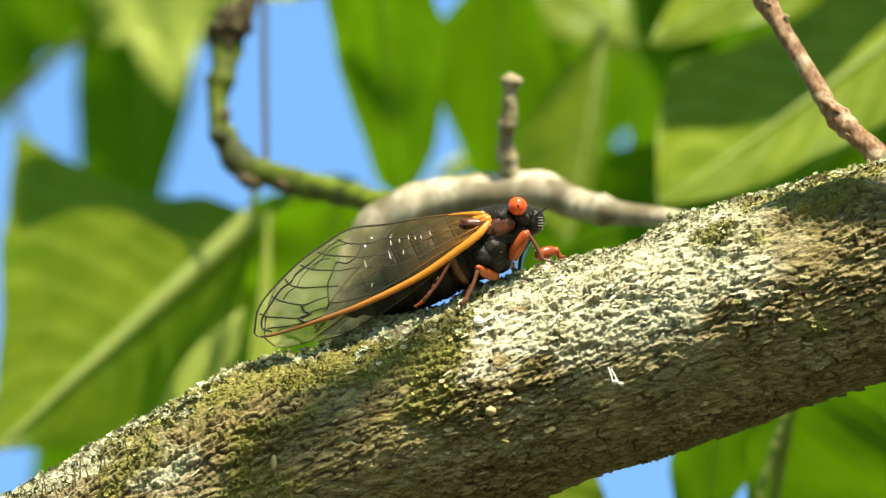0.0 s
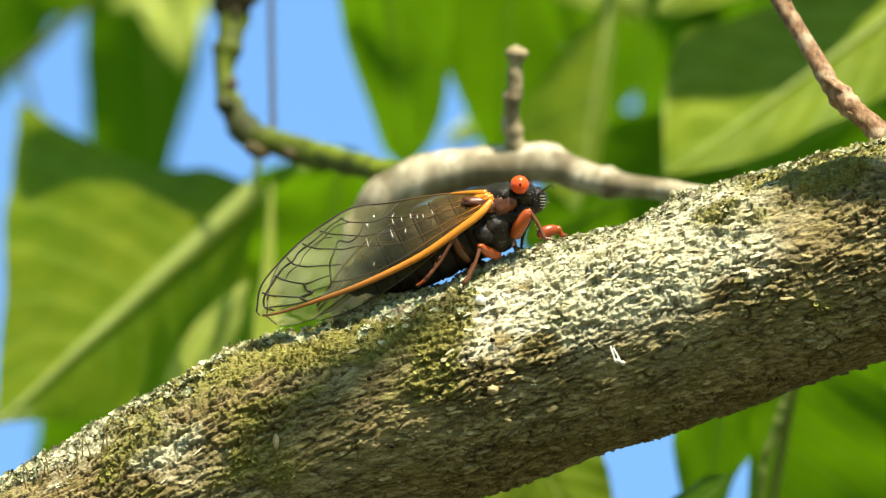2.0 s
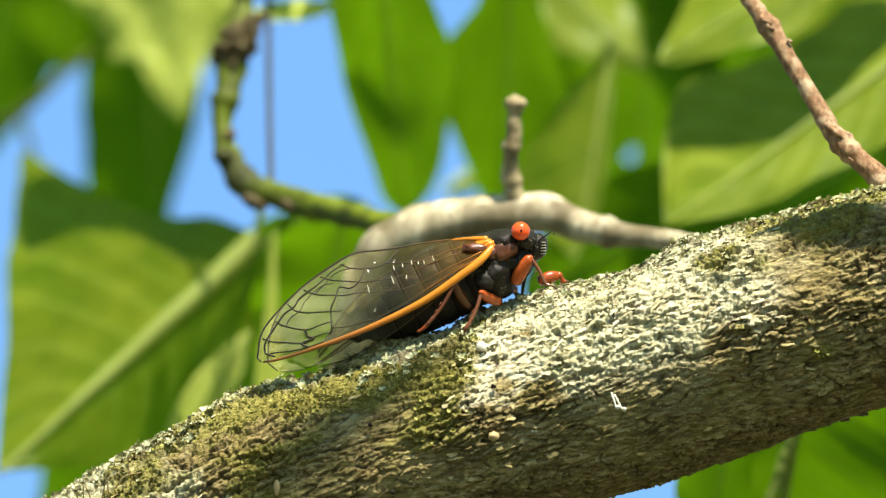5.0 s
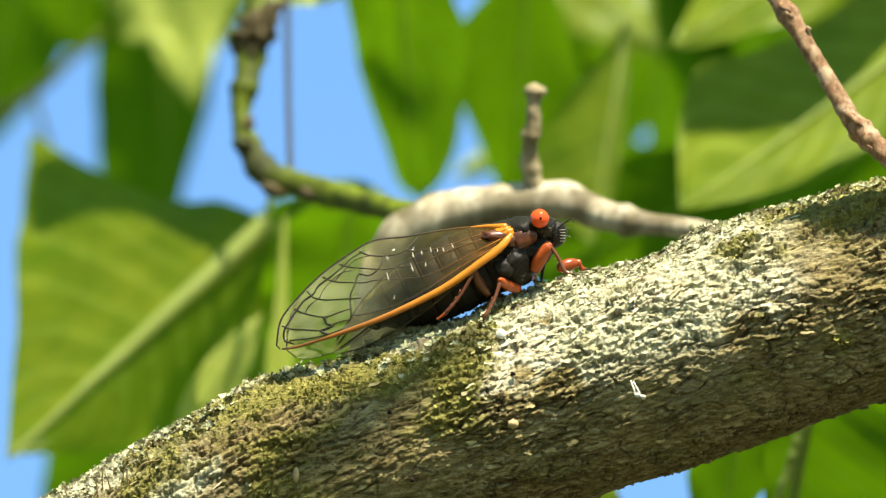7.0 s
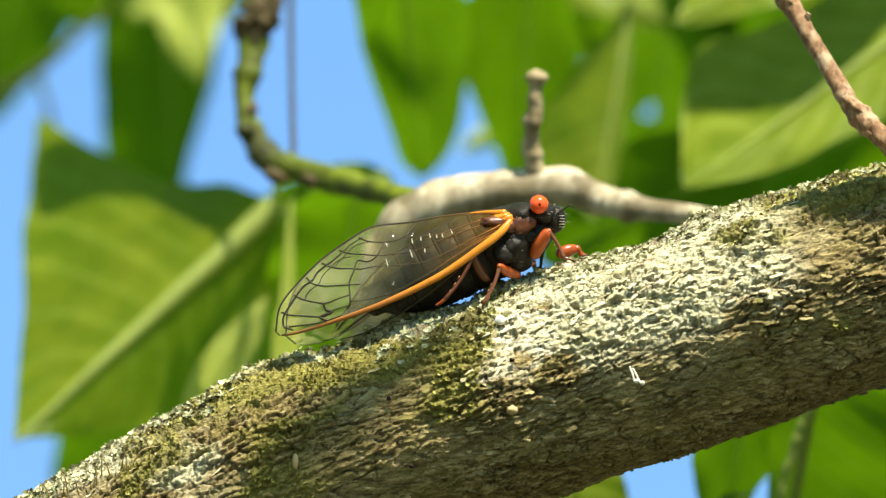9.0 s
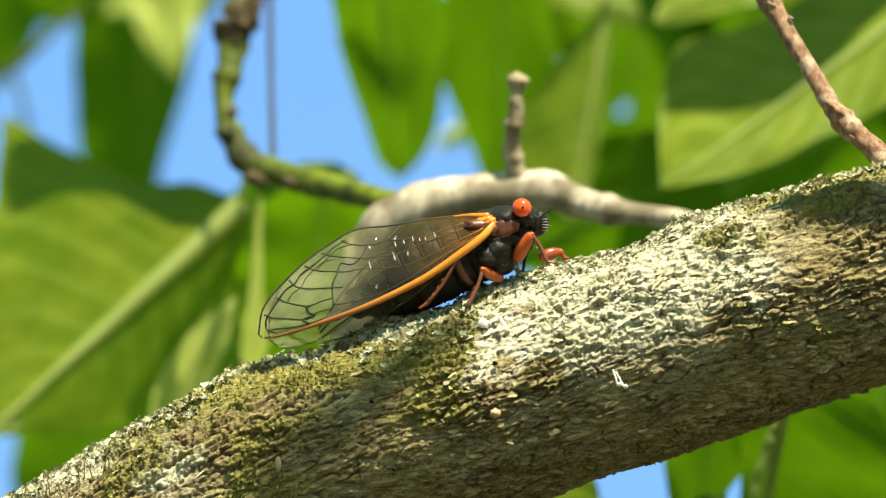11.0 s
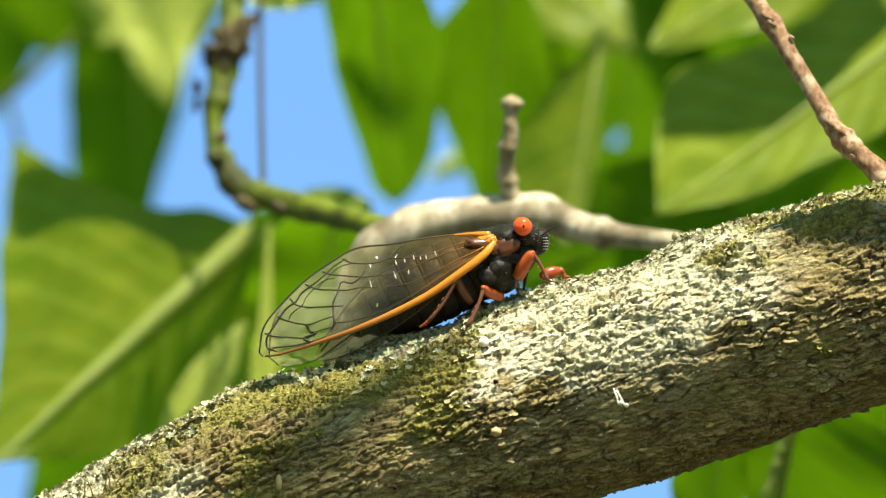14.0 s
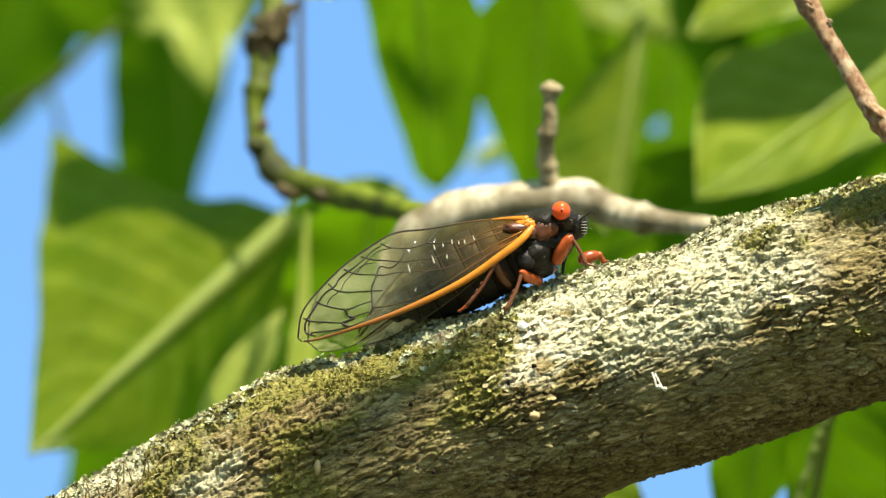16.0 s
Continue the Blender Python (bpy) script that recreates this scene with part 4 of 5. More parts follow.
def branch_bits():
    o = at(900, 697, 0.010)
    rng = np.random.RandomState(3)
    p, n = bark_spot(848, 572)
    part("lichen_cup", mesh_of("lichen_cup", *ball(p - o + n * 0.0003, (0.00070, 0.0004, 0.00055), Matrix.Rotation(0.4, 3, "Y"), 10, 14, 0.4), WHITE), branch, "small white lichen cup")
    for da, db in ((0, 0), (5, 3)):
        p, n = bark_spot(1076 + da, 650 + db)
        q, m = bark_spot(1084 + 2 * da, 674 + db)
        c = smooth([p - o, (p + q) / 2 - o + n * 0.0005, q - o + m * 0.0006, q - o + m * 0.0010 + Vector((0.0005, 0, 0.0001))], 12)
        part("lichen_tuft", mesh_of("lichen_tuft", *tube(c, np.interp(np.linspace(0, 1, 12), [0, 0.6, 0.85, 1], [0.00010, 0.00014, 0.00034, 0.0001]), 7, 0.5, 0.5, 3000), WHITE), branch, "pale curled lichen tuft")
    p, n = bark_spot(868, 727)
    part("bark_scale", mesh_of("bark_scale", *ball(p - o + n * 0.0004, (0.0007, 0.0005, 0.0006), None, 8, 12, 0.4), TAN), branch, "tan curled bark scale")
    p, n = bark_spot(485, 818)
    part("seed", mesh_of("seed", *ball(p - o + n * 0.0003, (0.0004, 0.0004, 0.001), None, 8, 12), TAN), branch, "small tan seed husk")
    for a, b2 in ((690, 826), (868, 640), (650, 708), (1420, 520)):
        p, n = bark_spot(a, b2)
        part("red_speck", mesh_of("red_speck", *ball(p - o + n * 0.0002, (0.0003, 0.0002, 0.0003), None, 6, 8, 0.5), DARK_RUST), branch)
    for k in range(14):
        a = 40 + 15 * k + rng.uniform(-9, 9)
        p, n = bark_spot(a, 905 - 0.42 * a + rng.uniform(-10, 25))
        up = Vector((rng.uniform(-0.4, 0.8), -0.4, rng.uniform(0.5, 1.0))).normalized() * rng.uniform(0.002, 0.005)
        c = smooth([p - o, p - o + up * 0.5 + n * 0.0006, p - o + up + Vector((rng.uniform(-0.001, 0.001), 0, -0.0003))], 10)
        part("fibre", mesh_of("fibre", *tube(c, np.linspace(0.00012, 0.00004, 10), 5), TAN), branch, "dry straw-coloured fibre")
    for k in range(26):
        a = 640 + 36 * k + rng.uniform(-14, 14)
        c, s = branch_axis()
        i = np.argmin(np.abs(c[:, 0] - at(a, 0)[0]))
        p = Vector(c[i, :3]) + Vector((0.34, 0, -0.94)) * (c[i, 3] - 0.0003)
        part("bark_flake", mesh_of("bark_flake", *ball(p - o, (rng.uniform(0.0003, 0.0009), 0.0006, rng.uniform(0.0002, 0.0004)), None, 7, 9, 0.6, 2000), BARK_DARK), branch)


branch_bits()


# sunlit midrib of a lower leaf, added as its own pale strand
LEFT.append(make_twig("leaf_strand", [(1412, 670, 0.070, 0.5), (1388, 742, 0.071, 0.55), (1362, 818, 0.072, 0.55), (1345, 882, 0.073, 0.5), (1332, 1000, 0.075, 0.45)], RIB, "pale knobbly sunlit midrib of a leaf below the branch", sides=10, bumps=0.5, scale=700, n=60))


def twig_bits():
    rng = np.random.RandomState(17)
    o = (BASE.inverted() @ green_twig.matrix_world).translation
    for a, b2, w, spread, count in ((402, 52, 0.092, (0.0021, 0.0013, 0.0026), 34), (428, 30, 0.093, (0.0015, 0.0012, 0.0022), 24), (440, 6, 0.095, (0.0012, 0.0010, 0.0015), 14)):
        scales = []
        for k in range(count):
            d = Vector(rng.normal(0, 1, 3)).normalized()
            c = at(a, b2, w) - o + Vector((d.x * spread[0], d.y * spread[1], d.z * spread[2])) * rng.uniform(0.55, 1.0)
            size = rng.uniform(0.0004, 0.0009)
            scales.append(ball(c, (size * 1.6, size * 0.7, size), d.to_track_quat("X", "Z").to_matrix(), 6, 9, 0.4, 900))
        tagged(part("bud", mesh_of("bud", *joined(scales), BUD), green_twig, "brown scaly bud"), kind="stuff")
    for a, b2, w, r, mat, lab in ((398, 205, 0.086, (0.0008, 0.0008, 0.0010), BUD, "brown knob"), (388, 240, 0.086, (0.0014, 0.0012, 0.0012), GREEN_WOOD, "green knob"),
                                  (442, 322, 0.082, (0.0017, 0.0011, 0.0009), BUD, "brown knob"), (505, 330, 0.078, (0.0014, 0.0010, 0.0009), BUD, "brown knob")):
        o = (BASE.inverted() @ green_twig.matrix_world).translation
        part("bud", mesh_of("bud", *ball(at(a, b2, w) - o, r, Matrix.Rotation(0.5, 3, "Y"), 10, 14, 0.35, 500), mat), green_twig, lab)
    o = (BASE.inverted() @ side_twig.matrix_world).translation
    for a, b2, w, r in ((1478, 196, 0.0135, 1.5), (1466, 186, 0.0135, 1.35), (1357, 6, 0.0195, 1.35), (1352, -4, 0.0195, 1.25), (1392, 30, 0.018, 0.45), (1500, 240, 0.012, 0.5)):
        part("leaf_scar", mesh_of("leaf_scar", *ball(at(a, b2, w) - o, (r * 0.00042, r * 0.001, r * 0.001), Matrix.Rotation(radians(-55), 3, "Y"), 8, 14, 0.25, 900), BROWN_WOOD), side_twig)


twig_bits()


# ---- the cicada ----
HOME = at(790, 520, 0.008)


def on(a, b, y=0.0):
    """A place on the cicada: plan a, b and millimetres from its middle plane (towards the viewer is negative)."""
    return Vector(((a - 790) * UNIT, y / 1000, (520 - b) * UNIT))


def lathe(p, q, radii, sides=22, squash=0.85):
    n = len(radii)
    c = np.array([tuple(Vector(p).lerp(Vector(q), i / (n - 1))) for i in range(n)])
    return tube(c, np.array(radii) / 1000, sides, squash)


COSTA = [(866, 392, -4.4), (846, 416, -5.2), (812, 442, -5.6), (752, 484, -5.8), (694, 515, -5.8), (634, 542, -5.6), (580, 562, -5.2), (526, 580, -4.6), (482, 593, -3.9), (456, 597, -3.3)]
TOPSIDE = [(856, 380, -3.4), (808, 379, -1.6), (745, 386, -0.7), (680, 397, -0.5), (622, 404, -0.6), (578, 428, -0.9), (531, 462, -1.4), (489, 503, -2.0), (457, 545, -2.7), (449, 590, -3.2)]
HIND_COSTA = [(852, 405, -3.8), (800, 455, -4.6), (730, 515, -4.8), (670, 556, -4.6), (610, 588, -4.0), (556, 604, -3.4)]
HIND_TOP = [(848, 395, -3.0), (800, 400, -1.6), (730, 420, -1.2), (660, 450, -1.4), (600, 510, -2.2), (548, 588, -3.2)]


FAR_COSTA = COSTA[:5] + [(634, 548, -5.6), (590, 580, -5.2), (548, 602, -4.6), (508, 612, -3.9), (484, 611, -3.3)]
FAR_TOP = TOPSIDE[:8] + [(470, 550, -2.7), (466, 596, -3.2)]


class Wing:
    def __init__(self, low, high, side, sag=0.0, bulge=0.9):
        self.low = smooth([on(a, b, y) for a, b, y in low], 60)
        self.high = smooth([on(a, b, y) for a, b, y in high], 60)
        for e in (self.low, self.high):
            e[:, 1] *= side
            e[:, 2] -= np.linspace(0, 1, 60) ** 1.3 * sag / 1000
        self.side, self.bulge, self.grid = side, bulge / 1000, None

    def spot(self, s, r):
        k = np.clip(s, 0, 1) * 59
        i = np.arange(60)
        lo = np.array([np.interp(k, i, self.low[:, j]) for j in range(3)])
        hi = np.array([np.interp(k, i, self.high[:, j]) for j in range(3)])
        p = lo + (hi - lo) * r
        out = self.bulge * 4 * r * (1 - r) * math.sin(math.pi * min(1, max(0, s)) ** 0.8)
        ripple = 0.00012 * math.sin(s * 34 + r * 5) * math.sin(r * 22) * (1 if 0 < r < 1 else 0)
        p[1] -= self.side * (out + ripple)
        p[2] += out * 0.25
        return p

    def sheet(self):
        v = [tuple(self.spot(i / 50, j / 18)) for i in range(51) for j in range(19)]
        f = [(i * 19 + j, i * 19 + j + 1, (i + 1) * 19 + j + 1, (i + 1) * 19 + j) for i in range(50) for j in range(18)]
        return v, f

    def line(self, pts, r0, r1, n=22, sides=6):
        c = smooth(pts, n)
        return tube([self.spot(s, r) for s, r in c], np.linspace(r0, r1, n) / 1000, sides)

    def find(self, a, b):
        """The share of length and width at a place of the plan."""
        if self.grid is None:
            self.grid = np.array([(s, r, *self.spot(s, r)) for s in np.linspace(0.02, 1, 70) for r in np.linspace(0.0, 1, 40)])
        goal = on(a, b)
        g = self.grid
        k = np.argmin((g[:, 2] - goal.x) ** 2 + (g[:, 4] - goal.z) ** 2)
        return g[k, 0], g[k, 1]


def rim_veins(w):
    return [("rim_vein", w.line([(s, 1.0) for s in np.linspace(0.02, 1, 9)], 0.10, 0.12, 60)),
            ("rim_vein", w.line([(1.0, r) for r in np.linspace(1, 0, 6)], 0.085, 0.08, 14))]


def forewing_veins(w):
    """Long veins from the root, a wavering cross row, branches from there to a dark line inside the rim, and a second cross row."""
    out = rim_veins(w)

    def trace(kind, r0, r1, *places):
        out.append((kind, w.line([w.find(a, b) for a, b in places], r0, r1, 8 * len(places))))
    trace("rim_vein", 0.08, 0.14, (602, 424), (582, 435), (569, 449), (552, 462), (538, 474), (524, 486), (511, 500), (497, 511), (486, 529))
    trace("rim_vein", 0.14, 0.12, (486, 529), (474, 543), (467, 557), (461, 570), (465, 582), (480, 588))
    # branches running out to the rim
    trace("vein", 0.07, 0.10, (638, 458), (616, 454), (580, 452), (563, 445))
    trace("vein", 0.07, 0.10, (626, 474), (604, 478), (576, 480), (552, 477), (532, 468))
    trace("vein", 0.07, 0.10, (602, 505), (580, 507), (546, 507), (517, 505), (504, 495))
    trace("vein", 0.07, 0.11, (580, 524), (562, 530), (535, 538), (498, 535), (479, 526))
    trace("vein", 0.07, 0.11, (576, 545), (546, 555), (528, 563), (478, 562), (460, 556))
    trace("vein", 0.08, 0.10, (566, 562), (540, 570), (506, 578), (472, 582))
    # first cross row, where the branches begin
    trace("cross_vein", 0.07, 0.10, (640, 430), (636, 446), (626, 458), (612, 466), (594, 466), (590, 480))
    trace("cross_vein", 0.10, 0.10, (590, 480), (582, 500), (579, 520), (582, 538), (576, 548))
    # second cross row, nearer the rim
    trace("cross_vein", 0.06, 0.08, (618, 430), (588, 440), (568, 458), (552, 477))
    trace("cross_vein", 0.06, 0.08, (584, 458), (560, 464), (536, 490), (526, 506), (506, 520), (498, 535))
    trace("cross_vein", 0.15, 0.16, (533, 539), (538, 550), (546, 556), (530, 564), (540, 570))
    # the upper cell and the long veins from the root
    trace("vein", 0.06, 0.09, (700, 398), (676, 422), (646, 432), (618, 430), (598, 422))
    trace("vein", 0.08, 0.07, (838, 386), (760, 410), (676, 422))
    trace("vein", 0.07, 0.06, (844, 392), (750, 424), (690, 448), (638, 458))
    trace("vein", 0.07, 0.06, (848, 400), (760, 446), (690, 470), (626, 474))
    trace("vein", 0.07, 0.06, (846, 408), (770, 456), (690, 506), (612, 534), (578, 538))
    # sun glints in the wing cells, modelled as short pale strokes
    for a, b, h in ((688, 431, 7), (705, 428, 6), (720, 423, 7), (734, 420, 6), (746, 419, 7), (760, 415, 9), (690, 452, 10), (647, 467, 9), (713, 447, 5), (662, 503, 3)):
        out.append(("wing_glint", w.line([(w.find(a, b)[0] + 0.004 * d, w.find(a, b)[1] - d * h * 0.006) for d in (-1, 0, 1)], 0.05, 0.11, 8)))
    return out


def make_wing(top, name, low, high, side, sag, fore, label):
    w = Wing(low, high, side, sag)
    membrane = part(name, mesh_of("membrane", *w.sheet(), WING), top, label)
    if fore:
        for kind, shape in (forewing_veins(w) if side > 0 else rim_veins(w)):
            part(kind, mesh_of(kind, *shape, HAIR_AND_GLINT if kind == "wing_glint" else VEIN), membrane)
        n = 50
        r = np.interp(np.linspace(0, 1, n), [0, 0.06, 0.2, 0.45, 0.62, 0.8, 1], [0.28, 0.48, 0.50, 0.42, 0.33, 0.22, 0.12]) / 1000 * (1.0 if side > 0 else 0.35)
        c = np.array([w.spot(s, 0.0) for s in np.linspace(0, 0.985, n)])
        part("front_edge", mesh_of("front_edge", *tube(c, r, 10, 0.6), EDGE if side > 0 else VEIN), membrane, "thick orange front edge of the wing")
        c2 = np.array([w.spot(s, 0.99 - 0.1 * s) for s in np.linspace(0.0, 0.14, 14)])
        part("hinge", mesh_of("hinge", *tube(c2, np.linspace(0.5, 0.12, 14) / 1000, 8), AMBER), membrane, "orange wing hinge")
    else:
        for r in (0.0, 0.35, 0.7, 1.0):
            part("vein", mesh_of("vein", *w.line([(0.05, r), (0.5, r), (0.97, r)], 0.09, 0.07, 30), VEIN), membrane)
    return membrane


def make_leg(top, name, joints, radii, mats, spur=0):
    """Thigh, shin and foot; joints: four places."""
    thigh = None
    for i, kind in enumerate(("thigh", "shin", "foot")):
        p, q = Vector(joints[i]), Vector(joints[i + 1])
        n = 12
        s = np.linspace(0, 1, n)
        sag = (q - p).cross(Vector((0, 1, 0))).normalized() * (p - q).length * 0.05
        c = np.array([tuple(p.lerp(q, k) + sag * math.sin(math.pi * k)) for k in s])
        shape = {0: 0.55 + 0.45 * np.sin(np.pi * np.clip(s * 0.9 + 0.08, 0, 1)) ** 0.8, 1: 1 - 0.25 * np.sin(np.pi * s), 2: 1.0 - 0.5 * s}[i]
        ob = mesh_of(kind, *tube(c, radii[i] / 1000 * shape, 12, 0.8), mats[i])
        if i == 0:
            thigh = part(name, ob, top)
        else:
            part(kind, ob, thigh)
    knee = ball(joints[1], [radii[1] * 1.25 / 1000] * 3, rings=8, sides=10)
    part("knee", mesh_of("knee", *knee, mats[0]), thigh)
    for k in range(spur):
        p = Vector(joints[1]).lerp(Vector(joints[2]), 0.45 + 0.16 * k)
        q = p + Vector((-0.0004, -0.0003, -0.0005))
        part("spine", mesh_of("spine", *tube([p, (p + q) / 2, q], [0.00009, 0.00006, 0.00002], 5), SHIN), thigh)
    claw = Vector(joints[3])
    for s in (-1, 1):
        q = claw + Vector((0.00035, 0.0002 * s, -0.0003))
        part("claw", mesh_of("claw", *tube([claw, claw.lerp(q, 0.6) + Vector((0.0001, 0, 0.0001)), q], [0.0001, 0.00008, 0.00003], 5), BLACK), thigh)


def make_cicada():
    top = thing("cicada", HOME, "black cicada with red eyes and clear orange-edged wings", "insect")
    lean = Matrix.Rotation(radians(-26), 3, "Y")
    flat = Matrix.Rotation(radians(-8), 3, "Y")
    # abdomen in overlapping rings
    p, q = on(852, 424), on(588, 552)
    marks = np.linspace(0, 1, 9)
    girth = [4.3, 4.6, 4.75, 4.8, 4.6, 4.0, 3.1, 2.0, 0.9]
    for i in range(8):
        a, b = p.lerp(q, marks[i]), p.lerp(q, min(1, marks[i + 1] + 0.02))
        r0, r1 = girth[i], girth[i + 1]
        seg = part("abdomen_ring", mesh_of("abdomen_ring", *lathe(a, b, [r0 * 0.93, r0 * 1.0, (r0 + r1) / 2 * 1.015, r1 * 1.03, r1 * 1.0, r1 * 0.92]), BLACK), top)
        c = a.lerp(b, 0.86)
        part("ring_edge", mesh_of("ring_edge", *lathe(c, a.lerp(b, 0.97), [r1 * 1.0, r1 * 1.025, r1 * 1.0]), DARK_RUST), seg, "dark rust rear edge")
    part("tail_tip", mesh_of("tail_tip", *ball(on(587, 555), (0.0012, 0.0008, 0.0008), lean), BLACK), top)
    # thorax
    part("thorax", mesh_of("thorax", *ball(on(862, 428), (0.0036, 0.0042, 0.0044), lean, 22, 30, 0.10), BLACK), top)
    part("back_shield", mesh_of("back_shield", *ball(on(842, 402), (0.0050, 0.0038, 0.0022), Matrix.Rotation(radians(-20), 3, "Y"), 16, 24, 0.05), BLACK), top, "glossy black back")
    part("collar", mesh_of("collar", *ball(on(884, 385), (0.0025, 0.0043, 0.0018), flat, 20, 30, 0.10), BLACK), top)
    for s in (-1, 1):
        part("side_plate", mesh_of("side_plate", *ball(on(882, 402, 3.3 * s), (0.0020, 0.0010, 0.0014), lean, 16, 20, 0.30), RUST), top, "red-brown side plate")
        part("wing_root", mesh_of("wing_root", *ball(on(858, 392, 3.5 * s), (0.0011, 0.0008, 0.0007), lean, 12, 16, 0.30), AMBER), top, "orange wing joint")
        part("belly_plate", mesh_of("belly_plate", *ball(on(874, 456, 1.9 * s), (0.0022, 0.0015, 0.0021), lean, 10, 16, 0.1), BLACK), top)
    for s in (-1, 1):
        for k, (a, b2, y, rx, rz, mat) in enumerate(((846, 389, 3.3, 1.5, 0.55, AMBER), (836, 396, 3.9, 1.6, 0.7, RUST), (862, 404, 3.9, 0.9, 0.8, RUST), (868, 440, 3.8, 1.3, 1.5, BLACK), (852, 452, 4.0, 1.4, 1.3, BLACK), (896, 420, 2.8, 0.9, 1.6, BLACK))):
            part("joint_plate", mesh_of("joint_plate", *ball(on(a, b2, y * s), (rx / 1000, 0.0008, rz / 1000), Matrix.Rotation(radians(-20 + 25 * k), 3, "Y"), 12, 16, 0.35), mat), top)
    # head
    head = part("head", mesh_of("head", *ball(on(920, 380), (0.0020, 0.0037, 0.0016), Matrix.Rotation(radians(8), 3, "Y"), 14, 24, 0.06), BLACK), top)
    face = part("face", mesh_of("face", *ball(on(944, 393), (0.0014, 0.0017, 0.0018), Matrix.Rotation(radians(20), 3, "Y"), 14, 20, 0.06), BLACK), top, "bulging ridged black face")
    for k in range(5):
        db = -9 + 5.0 * k
        pts = []
        for da in (8, 11, 14, 17):
            q = max(0.0, 1 - (da / 19.5) ** 2 - (db / 25) ** 2)
            pts.append(on(944 + da, 394 + db, -1.72 * math.sqrt(q) - 0.12))
        part("ridge", mesh_of("ridge", *tube(smooth(pts, 8), np.linspace(0.00004, 0.00008, 8), 6), HAIR_AND_GLINT), face)
    for s in (-1, 1):
        eye = part("eye", mesh_of("eye", *ball(on(916, 365, 3.9 * s), (0.00118, 0.00105, 0.00118), None, 18, 26), EYE), top, "round bright red eye")
        part("eye_spot", mesh_of("eye_spot", *ball(on(917, 364.5, 4.86 * s), (0.00020, 0.00012, 0.00028), None, 8, 10), PUPIL), eye)
        c = smooth([on(948, 382, 1.6 * s), on(962, 372, 2.0 * s), on(972, 366, 2.2 * s), on(977, 372, 2.4 * s)], 12)
        part("feeler", mesh_of("feeler", *tube(c, np.linspace(0.11, 0.04, 12) / 1000, 6), BLACK), top)
        part("simple_eye", mesh_of("simple_eye", *ball(on(931, 362, 0.5 * s), (0.00018, 0.00018, 0.00018), None, 6, 8), EYE), head)
    part("beak", mesh_of("beak", *tube(smooth([on(940, 418), on(925, 440, -0.4), on(918, 478, -0.6)], 12), np.linspace(0.5, 0.14, 12) / 1000, 8), BLACK), top)
    part("neck", mesh_of("neck", *ball(on(914, 416), (0.0017, 0.0030, 0.0024), flat, 14, 20, 0.12), BLACK), top)
    # fine pale bristles on chest, neck and head
    rng = np.random.RandomState(8)
    hairs = []
    for (a, b, y), radii, count in (((862, 428, 0), (3.6, 4.2, 4.4), 150), ((884, 385, 0), (2.5, 4.3, 1.8), 60), ((920, 380, 0), (2.0, 3.7, 1.6), 40), ((944, 393, 0), (1.4, 1.7, 1.8), 30), ((914, 416, 0), (1.7, 3.0, 2.4), 50)):
        for k in range(count):
            d = Vector(rng.normal(0, 1, 3)).normalized()
            d.y = -abs(d.y)
            root = on(a, b, y) + Vector((d.x * radii[0], d.y * radii[1], d.z * radii[2])) / 1000
            way = (d + Vector(rng.normal(0, 0.35, 3))).normalized() * rng.uniform(0.3, 0.75) / 1000
            hairs.append(tube([root, root + way * 0.6, root + way + Vector((0, 0, -0.00008))], [0.000022, 0.000016, 0.000006], 3))
    tagged(part("bristles", mesh_of("bristles", *joined(hairs), HAIR_AND_GLINT), top, "fine pale bristles"), kind="stuff")
    # legs
    warm = (RED_LEG, SHIN, SHIN)
    make_leg(top, "fore_leg", [on(907, 458, -2.6), on(933, 412, -3.6), on(960, 460, -4.3), on(973, 463, -4.4)], (0.92, 0.30, 0.22), warm, 2)
    make_leg(top, "fore_leg", [on(950, 455, 1.6), on(984, 444, 2.4), on(992, 456, 2.8), on(1002, 455, 2.9)], (0.80, 0.4, 0.27), (RED_LEG, RED_LEG, SHIN))
    make_leg(top, "middle_leg", [on(880, 490, -2.2), on(846, 474, -4.8), on(817, 540, -6.0), on(812, 560, -5.9)], (0.70, 0.30, 0.18), warm, 2)
    make_leg(top, "middle_leg", [on(880, 480, 2.2), on(905, 468, 4.8), on(912, 500, 6.2), on(918, 508, 6.3)], (0.7, 0.36, 0.22), warm)
    make_leg(top, "hind_leg", [on(826, 500, -2.8), on(799, 456, -5.4), on(748, 533, -6.2), on(733, 543, -6.0)], (0.60, 0.28, 0.26), (RUST, RUST, RED_LEG), 3)
    make_leg(top, "hind_leg", [on(826, 500, 2.8), on(800, 470, 5.4), on(760, 535, 6.2), on(748, 545, 6.0)], (0.60, 0.34, 0.26), (RUST, SHIN, SHIN), 3)
    # wings
    make_wing(top, "hind_wing", HIND_COSTA, HIND_TOP, 1, 0.2, False, "clear hind wing")
    make_wing(top, "hind_wing", HIND_COSTA, HIND_TOP, -1, 0.5, False, "clear hind wing")
    make_wing(top, "fore_wing", FAR_COSTA, FAR_TOP, -1, 0.2, True, "clear fore wing with dark veins")
    make_wing(top, "fore_wing", COSTA, TOPSIDE, 1, 0.0, True, "clear fore wing with dark veins")
    return top


cicada = make_cicada()


